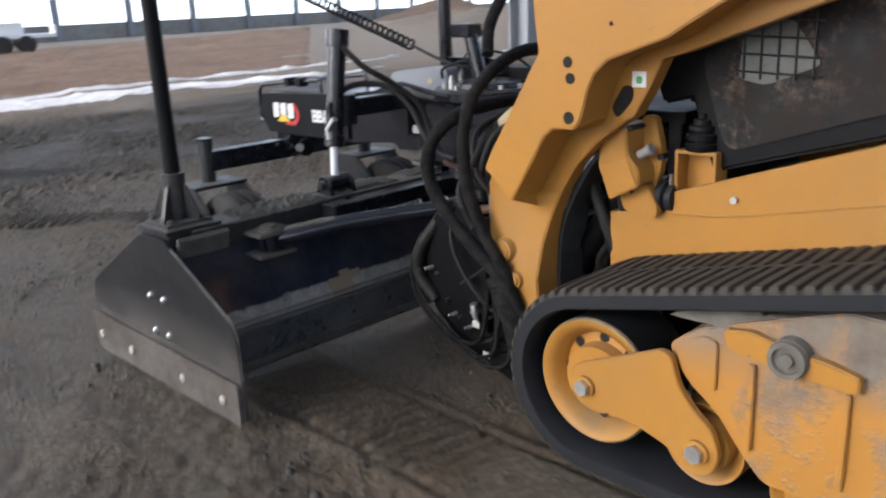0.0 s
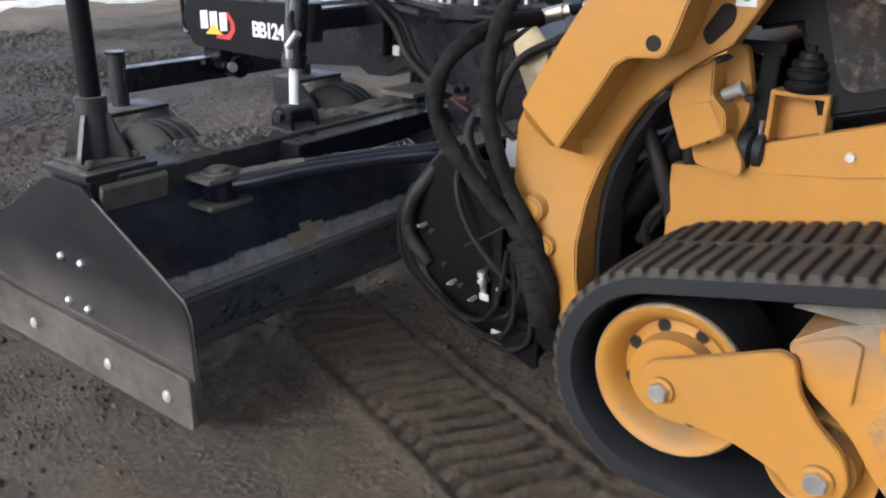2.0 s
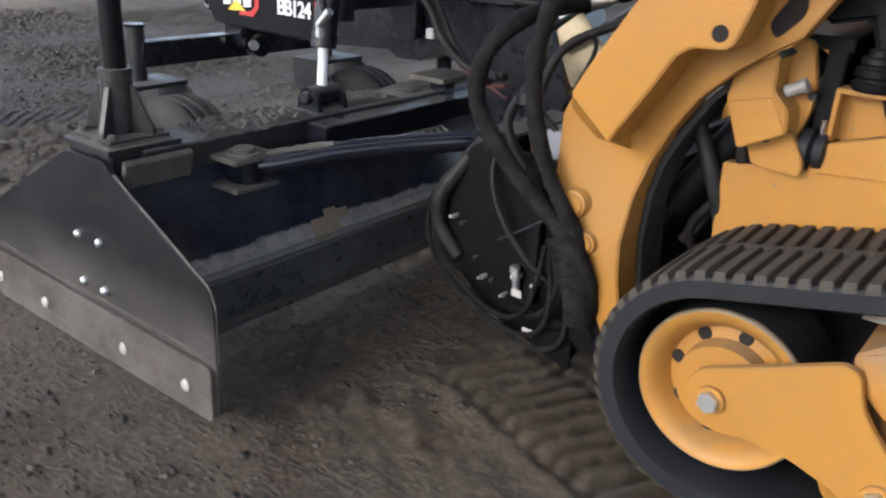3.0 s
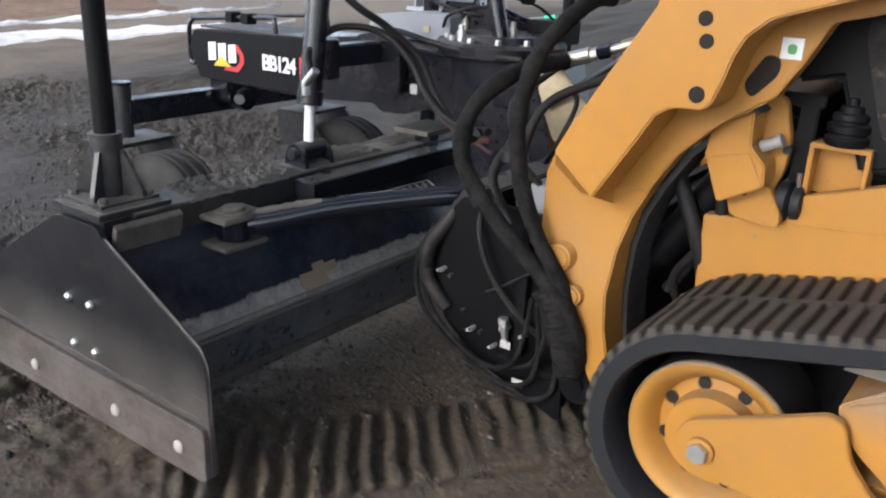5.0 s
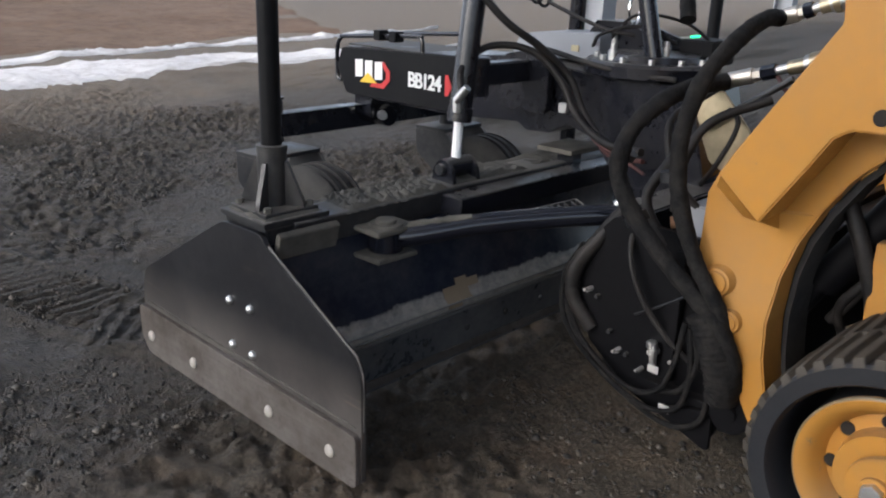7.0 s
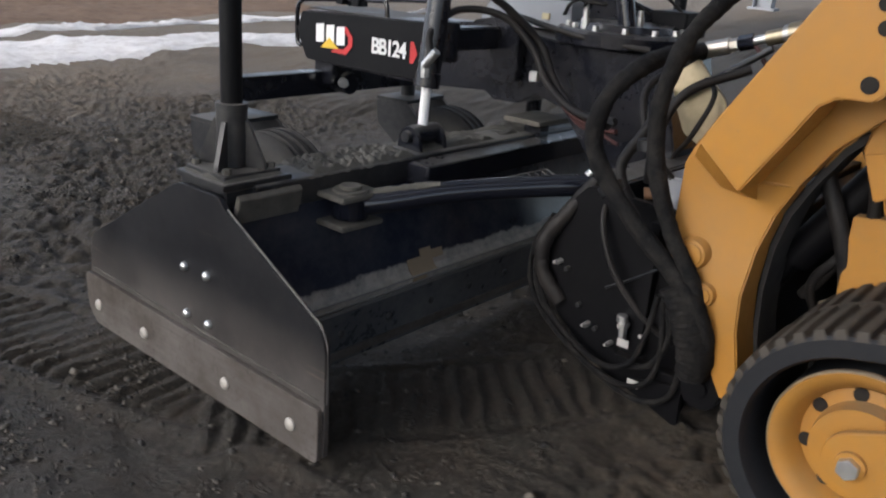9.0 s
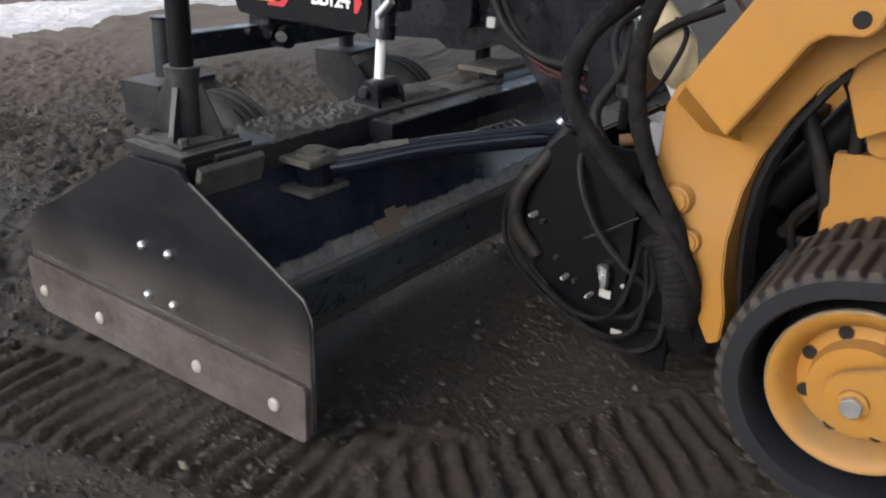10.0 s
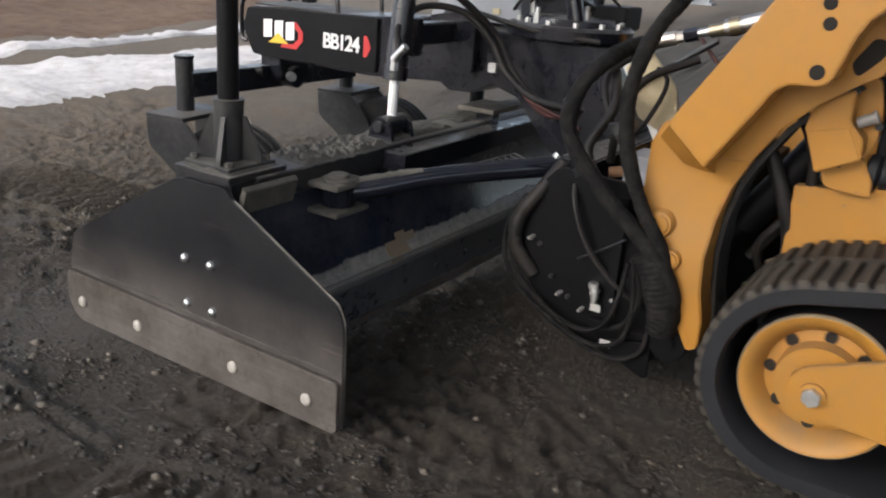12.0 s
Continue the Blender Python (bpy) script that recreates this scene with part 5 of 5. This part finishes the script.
for y in (1.375, 1.315, 1.255):
    part("mark_bar", side_plate([(y, 0.77), (y, 0.84), (y - 0.045, 0.845), (y - 0.045, 0.775)], -0.1685, -0.1655, 0), WHITE, boom, "white block of the maker's mark")
part("mark_triangle", side_plate([(1.345, 0.752), (1.295, 0.795), (1.24, 0.757)], -0.1705, -0.1690, 0), DECAL_YELLOW, boom, "yellow triangle of the maker's mark")
part("plate_red", side_plate([(0.86, 0.832), (0.845, 0.832), (0.825, 0.79), (0.845, 0.755), (0.86, 0.755)], -0.168, -0.1655, 0), DECAL_RED, boom)
text_data = bpy.data.curves.new("model_number", "FONT")
text_data.body, text_data.size, text_data.extrude, text_data.offset = "BB124", 0.080, 0.0012, 0.0018
text_data.space_character = 0.84
tmp = bpy.data.objects.new("tmp", text_data)
text_mesh = bpy.data.meshes.new_from_object(tmp)
bpy.data.objects.remove(tmp)
text_mesh.materials.clear()
text_mesh.materials.append(WHITE)
number = new("model_number", text_mesh)
number.parent = boom
number.matrix_basis = Matrix(((0, 0, -1, -0.1675), (-1, 0, 0, 1.062), (0, 1, 0, 0.768), (0, 0, 0, 1)))
tagged(number, "white model number lettering")
part("boom_bolt", rod((-0.165, 0.50, 0.85), (-0.149, 0.50, 0.85), 0.016, None, 6, 0.003), BLACK_DUSTY, boom)
part("boom_cover", side_plate(rounded([(0.64, 0.93), (0.60, 1.0), (0.50, 1.015), (0.27, 1.025), (0.26, 0.93)], 0.02), -0.06, 0.12, 0.008), GREY_STEEL, boom, "grey plastic cover")
part("lamp_window", slab(-0.066, -0.058, 0.345, 0.375, 0.96, 0.98, 0.003), CREAM, boom, "small yellowish lens")
turntable = part("turntable", turned([(0.905, 0.05), (0.905, 0.20), (0.912, 0.215), (0.945, 0.215), (0.955, 0.205), (0.955, 0.16), (0.975, 0.15), (0.98, 0.0001)], 48, "Z"), BLACK, blade, "round black turntable")
turntable.matrix_basis = pose(0.0, 0.10, 0.0)
for j in range(12):
    t = j * math.pi / 6
    part("turntable_bolt", rod((0.175 * math.cos(t), 0.175 * math.sin(t), 0.95), (0.175 * math.cos(t), 0.175 * math.sin(t), 0.97), 0.011, None, 6, 0.002), ZINC, turntable)
part("sensor_bracket", joined(side_plate([(0.30, 0.97), (0.02, 0.97), (-0.05, 1.0), (0.12, 1.06), (0.24, 1.06)], 0.02, 0.03, 0.002), side_plate([(0.26, 0.97), (-0.02, 0.97), (-0.07, 1.0), (0.10, 1.05), (0.22, 1.05)], 0.14, 0.15, 0.002), slab(0.02, 0.15, 0.12, 0.24, 1.05, 1.062, 0.002)), BLACK, turntable, "black sensor bracket")
part("sensor_box", slab(0.09, 0.24, -0.16, -0.04, 0.94, 1.02, 0.01), SATIN, turntable, "black control box")
part("ring", tube([(0.06 + 0.035 * math.cos(t), 0.12, 1.10 + 0.05 * math.sin(t)) for t in np.linspace(0, 6.2, 14)], 0.005, 8, 2), CHROME, turntable, "chrome lifting ring")
part("light_bar", slab(0.72, 0.98, 0.44, 0.49, 0.945, 0.965, 0.006), CREAM, blade, "pale level indicator on the far side")
led_k = Mat("green_status_light", 0.3)
led_k.b.inputs["Emission Color"].default_value, led_k.b.inputs["Emission Strength"].default_value = (0.05, 1, 0.35, 1), 1.5
part("status_light", slab(0.86, 0.93, 0.43, 0.44, 0.965, 0.975, 0.001), led_k.set((0.05, 0.4, 0.15)), blade, "small green status light")
part("light_bar_post", rod((0.85, 0.47, 0.57), (0.85, 0.47, 0.95), 0.015), BLACK, blade)
part("centre_mast", rod((0.30, 0.62, 0.57), (0.30, 0.62, 2.3), 0.03, None, 20), BLACK, blade, "second black mast")
part("beam_step", slab(-0.09, 0.10, 0.32, 0.47, 0.612, 0.628, 0.003), MUD, blade, "small dusty step plate")
part("step_leg", slab(-0.02, 0.03, 0.36, 0.43, 0.56, 0.612, 0.003), BLACK, blade)
grate = part("grating_step", joined(slab(-0.10, 0.10, -0.035, -0.028, -0.008, 0.008, 0.001), slab(-0.10, 0.10, 0.028, 0.035, -0.008, 0.008, 0.001), slab(-0.10, -0.093, -0.03, 0.03, -0.008, 0.008, 0.001), slab(0.093, 0.10, -0.03, 0.03, -0.008, 0.008, 0.001)), BLACK_DUSTY, blade, "small grating step")
grate.matrix_basis = pose(-0.574, 0.044, 0.565, 0, -12, -35)
for i in range(9):
    part("bar", slab(-0.082 + 0.02 * i, -0.078 + 0.02 * i, -0.029, 0.029, -0.006, 0.006, 0), BLACK_DUSTY, grate)
part("diagonal_brace", side_plate([(-0.14, 0.90), (-0.17, 0.90), (-0.36, 0.60), (-0.33, 0.60)], -0.16, -0.145, 0.002), ZINC, blade, "bright steel brace strip")
part("cream_plate", side_plate(rounded([(-0.27, 0.80), (-0.24, 0.88), (-0.31, 0.935), (-0.40, 0.84), (-0.42, 0.74), (-0.36, 0.71), (-0.30, 0.74)], 0.01), -0.33, -0.322, 0.002), CREAM, blade, "pale cream steel bracket")
part("link_rod", rod((-0.35, -0.50, 0.985), (-0.35, -0.28, 0.83), 0.009), BLACK_DUSTY, blade, "thin dark link rod")


def quick_coupling(tip, tail):
    """A screwed coupling: ferrule, hexagon, sleeve and nipple in line."""
    a_, b_ = Vector(tip), Vector(tail)
    along = lambda f: a_.lerp(b_, f)
    body = part("coupling", joined(rod(along(0.62), b_, 0.024, None, 18, 0.003), rod(along(0.40), along(0.50), 0.012, None, 14)), ZINC, blade, "zinc hydraulic quick coupling")
    part("ferrule", joined(rod(a_, along(0.24), 0.021, None, 18, 0.003), rod(along(0.24), along(0.31), 0.017, None, 6, 0.002)), WORN, body, "dark crimped ferrule")
    part("hexagon", rod(along(0.30), along(0.41), 0.020, None, 6, 0.002), BLACK_GLOSS, body)
    part("sleeve", joined(rod(along(0.50), along(0.66), 0.019, None, 18, 0.002), rod(along(0.66), along(0.74), 0.027, None, 18, 0.002)), BRASS, body, "tarnished yellow sleeve")
    return body


quick_coupling((-0.25, -0.27, 0.945), (-0.25, -0.62, 1.055))
quick_coupling((-0.25, -0.40, 1.12), (-0.25, -0.60, 1.19))

# lift cylinder
cyl = part("lift_cylinder", joined(rod((-0.512, 0.46, 0.765), (-0.452, 0.462, 1.19), 0.036, None, 24, 0.003), rod((-0.459, 0.462, 1.135), (-0.450, 0.462, 1.20), 0.045, None, 24, 0.004), rod((-0.513, 0.46, 0.755), (-0.507, 0.46, 0.80), 0.04, None, 24, 0.003)), BLACK, blade, "black hydraulic lift cylinder")
part("rod", rod((-0.522, 0.458, 0.62), (-0.512, 0.46, 0.77), 0.0155, None, 20), ROD_WHITE, cyl, "chrome rod with its bright reflection painted white")
part("rod_eye", rod((-0.575, 0.457, 0.612), (-0.47, 0.457, 0.612), 0.032, None, 20, 0.006), BLACK, cyl)
for x in (-0.585, -0.475):
    part("cylinder_ear", side_plate(rounded([(0.395, 0.51), (0.415, 0.62), (0.455, 0.65), (0.495, 0.62), (0.51, 0.51)], 0.03), x, x + 0.016, 0.003), BLACK, blade, "black cylinder ear")
part("ear_pin", rod((-0.60, 0.457, 0.612), (-0.45, 0.457, 0.612), 0.018, None, 16, 0.003), BLACK_DUSTY, blade)
part("cylinder_bracket", joined(side_plate(rounded([(0.36, 0.76), (0.36, 0.93), (0.44, 0.965), (0.56, 0.94), (0.56, 0.76)], 0.03), -0.20, -0.165, 0.004), slab(-0.45, -0.165, 0.44, 0.50, 0.86, 0.93, 0.01), rod((-0.44, 0.47, 0.83), (-0.44, 0.47, 0.95), 0.05, None, 20, 0.006)), BLACK, blade, "black cylinder bracket")
part("port_fitting", joined(rod((-0.545, 0.44, 0.79), (-0.545, 0.44, 0.83), 0.014, None, 6, 0.002), rod((-0.55, 0.44, 0.825), (-0.545, 0.40, 0.87), 0.013)), ZINC, cyl, "silver port fitting")
part("cylinder_hose", tube([(-0.545, 0.42, 0.85), (-0.52, 0.45, 0.92), (-0.42, 0.43, 0.985), (-0.33, 0.33, 0.975), (-0.29, 0.24, 0.89), (-0.30, 0.17, 0.80), (-0.35, 0.04, 0.745), (-0.40, -0.1, 0.74)], 0.011), HOSE, blade, "black hydraulic hose")
part("cylinder_hose", tube([(-0.47, 0.44, 1.15), (-0.42, 0.36, 1.06), (-0.33, 0.30, 0.99), (-0.25, 0.24, 0.90), (-0.27, 0.16, 0.80), (-0.33, 0.02, 0.73), (-0.38, -0.12, 0.74)], 0.012), HOSE, blade, "black hydraulic hose")
part("cylinder_hose", tube([(-0.25, 0.20, 0.82), (-0.28, 0.12, 0.75), (-0.34, 0.0, 0.70), (-0.40, -0.14, 0.72)], 0.007), RED_HOSE, blade, "dark red wire")
part("hose_clip", slab(-0.155, -0.135, 0.325, 0.355, 0.79, 0.82, 0.004), ZINC, blade, "bright hose clip").matrix_basis = pose(-0.12, -0.1, 0.0)

# wiring and small hoses about the turntable and the mount
WIRES = [
    ("harness_wire", [(-0.05, 0.30, 0.98), (-0.12, 0.22, 1.03), (-0.10, 0.10, 1.06), (0.0, 0.02, 1.01)], 0.006, HOSE),
    ("harness_wire", [(0.02, 0.28, 1.0), (-0.02, 0.16, 1.09), (0.08, 0.04, 1.07), (0.14, -0.04, 1.0)], 0.005, HOSE),
    ("harness_wire", [(-0.14, 0.52, 0.95), (-0.20, 0.38, 0.97), (-0.22, 0.22, 0.95), (-0.20, 0.08, 0.93), (-0.16, -0.08, 0.92)], 0.009, HOSE),
    ("harness_wire", [(-0.30, -0.30, 0.90), (-0.36, -0.38, 0.86), (-0.40, -0.36, 0.76), (-0.36, -0.30, 0.68)], 0.007, HOSE),
    ("harness_wire", [(-0.20, -0.34, 0.97), (-0.30, -0.24, 0.90), (-0.42, -0.22, 0.84), (-0.50, -0.30, 0.72), (-0.48, -0.40, 0.62)], 0.010, HOSE),
    ("harness_wire", [(-0.48, -0.20, 0.62), (-0.58, -0.24, 0.52), (-0.59, -0.30, 0.40), (-0.58, -0.40, 0.30), (-0.57, -0.48, 0.26)], 0.008, HOSE),
    ("harness_wire", [(-0.60, -0.44, 0.40), (-0.61, -0.48, 0.30), (-0.60, -0.44, 0.20), (-0.59, -0.36, 0.16)], 0.008, SLEEVE),
    ("red_wire", [(-0.28, 0.16, 0.79), (-0.34, 0.06, 0.735), (-0.38, -0.06, 0.71), (-0.42, -0.16, 0.69)], 0.005, RED_HOSE),
    ("red_wire", [(-0.30, -0.44, 0.98), (-0.34, -0.50, 0.93), (-0.36, -0.54, 0.90)], 0.006, RED_HOSE),
]
for n_, line_, r_, mat_ in WIRES:
    part(n_, tube(line_, r_, 8), mat_, blade)
for x, y, z in ((-0.06, 0.02, 0.99), (0.02, 0.26, 0.99), (-0.14, 0.16, 0.975)):
    part("cable_gland", joined(rod((x, y, z - 0.02), (x, y, z + 0.012), 0.014, None, 8, 0.002), rod((x, y, z + 0.01), (x, y, z + 0.03), 0.009)), ZINC, blade, "bright cable gland")
part("bleed_valve", joined(rod((-0.585, -0.345, 0.245), (-0.585, -0.343, 0.275), 0.011, None, 6, 0.002), rod((-0.585, -0.343, 0.27), (-0.585, -0.342, 0.292), 0.007)), ZINC, blade, "small steel bleed valve")

# large sleeved hoses
part("sleeved_hose", wrapped([(-0.25, -0.28, 0.948), (-0.42, -0.30, 0.952), (-0.58, -0.30, 0.935), (-0.655, -0.255, 0.865), (-0.665, -0.228, 0.765), (-0.665, -0.262, 0.680), (-0.66, -0.355, 0.580), (-0.645, -0.46, 0.485), (-0.635, -0.535, 0.41), (-0.62, -0.575, 0.32), (-0.60, -0.55, 0.25)], 0.0225, 2), SLEEVE, blade, "thick hose in black fabric sleeve")
part("sleeved_hose", wrapped([(-0.25, -0.40, 1.12), (-0.42, -0.44, 1.125), (-0.56, -0.45, 1.09), (-0.64, -0.42, 1.01), (-0.655, -0.392, 0.91), (-0.655, -0.382, 0.82), (-0.655, -0.402, 0.70), (-0.645, -0.455, 0.57), (-0.63, -0.52, 0.46), (-0.61, -0.55, 0.36)], 0.0205, 5), SLEEVE, blade, "thick hose in black fabric sleeve")
# rolled collar of wrap where the hoses meet the arm
part("wrap_collar", wrapped([(-0.625, -0.485, 0.44), (-0.625, -0.515, 0.39), (-0.622, -0.535, 0.34), (-0.615, -0.555, 0.28), (-0.605, -0.555, 0.22)], 0.043, 31), SLEEVE, blade, "bunched fabric wrap round the hoses")
part("sleeved_hose", tube([(-0.50, -0.16, 0.60), (-0.55, -0.12, 0.52), (-0.575, -0.07, 0.43), (-0.575, -0.07, 0.34), (-0.56, -0.13, 0.26)], 0.022, 14, 8, 0.1, 7), HOSE, blade, "sleeved hose beside the mount")
LOOPS = [
    [(-0.56, -0.08, 0.50), (-0.575, -0.035, 0.40), (-0.585, -0.045, 0.29), (-0.59, -0.12, 0.205), (-0.595, -0.25, 0.135), (-0.60, -0.36, 0.112), (-0.605, -0.44, 0.15), (-0.61, -0.465, 0.25), (-0.61, -0.45, 0.38)],
    [(-0.55, -0.10, 0.46), (-0.57, -0.05, 0.36), (-0.58, -0.09, 0.255), (-0.60, -0.20, 0.185), (-0.605, -0.31, 0.150), (-0.61, -0.385, 0.185), (-0.615, -0.42, 0.27), (-0.61, -0.435, 0.39)],
    [(-0.56, -0.06, 0.44), (-0.58, -0.055, 0.31), (-0.585, -0.14, 0.19), (-0.59, -0.28, 0.115), (-0.595, -0.41, 0.085), (-0.60, -0.50, 0.13), (-0.61, -0.525, 0.24)],
]
for n, line_ in enumerate(LOOPS):
    part("thin_hose", wrapped(line_, 0.0075, 40 + n), SLEEVE, blade, "thin looped black hose")
# ports and small hardware on the mount
for y, z, r in ((-0.335, 0.262, 0.013), (-0.395, 0.255, 0.009), (-0.225, 0.225, 0.008), (-0.30, 0.195, 0.007), (-0.115, 0.375, 0.008)):
    part("port", joined(rod((-0.553, y, z), (-0.578, y, z), r, None, 6, 0.002), rod((-0.575, y, z), (-0.592, y, z + 0.004), r * 0.6, None, 12, 0.001)), PORT, blade, "scuffed steel port")
part("mount_flange", joined(slab(-0.585, -0.556, -0.40, -0.372, 0.20, 0.56, 0.004), slab(-0.59, -0.556, -0.52, -0.33, 0.165, 0.185, 0.004)), BLACK_SHADED, blade, "black flange on the mount plate")
part("thin_hose", tube([(-0.34, -0.22, 0.86), (-0.48, -0.28, 0.78), (-0.53, -0.24, 0.66), (-0.55, -0.32, 0.55)], 0.014), HOSE, blade)
part("thin_hose", tube([(-0.36, -0.46, 0.93), (-0.44, -0.34, 0.86), (-0.48, -0.30, 0.74), (-0.45, -0.28, 0.62)], 0.012), HOSE, blade)
for p, q_ in (((-0.632, -0.27, 0.64), (-0.632, -0.285, 0.62)), ((-0.632, -0.362, 0.77), (-0.632, -0.365, 0.745)), ((-0.625, -0.225, 0.80), (-0.628, -0.215, 0.785))):
    part("cable_tie", rod(p, q_, 0.032, None, 16), MESH, blade)
# coiled cable to the mast
coil = [(0.02 + 0.022 * math.cos(t * 7.0), 1.30 - 0.75 * t / 20 + 0.0, 1.345 - 0.235 * t / 20 + 0.022 * math.sin(t * 7.0)) for t in np.linspace(0, 20, 420)]
part("coiled_cable", tube(coil, 0.006, 6, straight=True), HOSE, blade, "black coiled cable")
part("cable", tube([(0.02, 0.55, 1.11), (0.0, 0.38, 1.06), (0.0, 0.25, 1.03), (0.05, 0.14, 1.02)], 0.007, 8), HOSE, blade)
part("cable", tube([(0.02, 1.30, 1.345), (0.15, 1.5, 1.45), (0.28, 0.9, 1.8), (0.30, 0.62, 2.0)], 0.006, 8), HOSE, blade)
part("lever_post", joined(rod((-0.10, 0.03, 0.95), (-0.10, 0.09, 1.17), 0.028, None, 16, 0.004), slab(-0.14, -0.06, 0.06, 0.16, 1.15, 1.20, 0.01)), BLACK, blade, "short black post with bracket head")
part("sleeved_hose", tube([(-0.28, -0.16, 1.10), (-0.22, -0.12, 1.20), (-0.15, -0.15, 1.34)], 0.022, 14, 8, 0.05, 9), SLEEVE, blade)

# front axle beam and swivelling wheels
part("axle_beam", slab(-0.535, 0.46, 1.385, 1.455, 0.555, 0.648, 0.006), BLACK, blade, "black front axle beam")
part("axle_pivot", joined(rod((-0.04, 1.30, 0.605), (-0.04, 1.47, 0.605), 0.045, None, 24, 0.006), slab(-0.12, 0.06, 1.33, 1.44, 0.60, 0.71, 0.01)), BLACK, blade, "black axle pivot")
part("pivot_nut", turned([(-0.02, 0.010), (-0.02, 0.018), (0.0, 0.020), (0.01, 0.020)], 20), ZINC, blade, "bright pivot nut").matrix_basis = pose(-0.085, 1.30, 0.612, 0, 0, 60)
CASTERS = []
tyre_line = [(-0.095, 0.12), (-0.10, 0.17), (-0.095, 0.21), (-0.075, 0.232)]
for g in (-0.045, 0.0, 0.045):
    tyre_line += [(g - 0.012, 0.24), (g - 0.007, 0.228), (g + 0.007, 0.228), (g + 0.012, 0.24)]
tyre_line += [(0.075, 0.232), (0.095, 0.21), (0.10, 0.17), (0.095, 0.12)]
for x in (-0.535, 0.44):
    caster = part("caster", joined(rod((0, 0, 0.50), (0, 0, 0.705), 0.034, None, 20, 0.004), slab(-0.14, 0.14, -0.11, 0.07, 0.488, 0.504, 0.004)), BLACK_DUSTY, blade, "black swivelling caster post and plate")
    caster.matrix_basis = pose(x, 1.43, 0)
    part("post_cap", rod((0, 0, 0.70), (0, 0, 0.712), 0.038, None, 20, 0.003), BLACK, caster)
    for k in (-1, 1):
        part("fork_plate", side_plate(rounded([(0.07, 0.49), (0.06, 0.38), (-0.10, 0.26), (-0.24, 0.22), (-0.26, 0.27), (-0.20, 0.40), (-0.11, 0.49)], 0.02), k * 0.14, k * 0.125, 0.003), BLACK_DUSTY, caster, "black fork plate")
    tyre = part("tyre", turned(tyre_line, 48), TYRE, caster, "grooved dusty rubber tyre")
    tyre.matrix_basis = pose(0, -0.235, 0.242)
    part("rim", turned([(-0.08, 0.02), (-0.08, 0.05), (-0.05, 0.055), (-0.05, 0.10), (-0.09, 0.122), (0.09, 0.122), (0.05, 0.10), (0.05, 0.02)], 28), BLACK_DUSTY, tyre)
    CASTERS.append((caster, x, tyre))

# ---- what moves ----


def travelled():
    """Rows of time and metres driven, every fifth of a second."""
    ts, ds = [m[0] for m in MACHINE], [0.0]
    for m0, m1 in zip(MACHINE, MACHINE[1:]):
        ds.append(ds[-1] + math.hypot(m1[1] - m0[1], m1[2] - m0[2]))
    return [(i * 0.2, float(np.interp(i * 0.2, ts, ds))) for i in range(61)]


def motions():
    rows = [(t, pose(x, y, 0, 0, 0, turn)) for t, x, y, turn in MACHINE]
    walk(loader, rows)
    walk(blade, rows)
    drive = travelled()
    for lug, s in LUG_OBJECTS:
        walk(lug, [(t, on_loop(s - d)) for t, d in drive])
    for wheel, x, y, z, r, k in ROLLING:
        walk(wheel, [(t, pose(x, y, z) @ pose(0, 0, 0, -math.degrees(d / r), 0, 0) @ pose(0, 0, 0, 0, 0, 0 if k < 0 else 180)) for t, d in drive])
    for caster, x, tyre in CASTERS:
        walk(caster, [(t, pose(x, 1.43, 0, 0, 0, turn)) for t, turn in SWIVEL])
        walk(tyre, [(t, pose(0, -0.235, 0.242, -math.degrees(d / 0.242), 0, 0)) for t, d in drive])


motions()
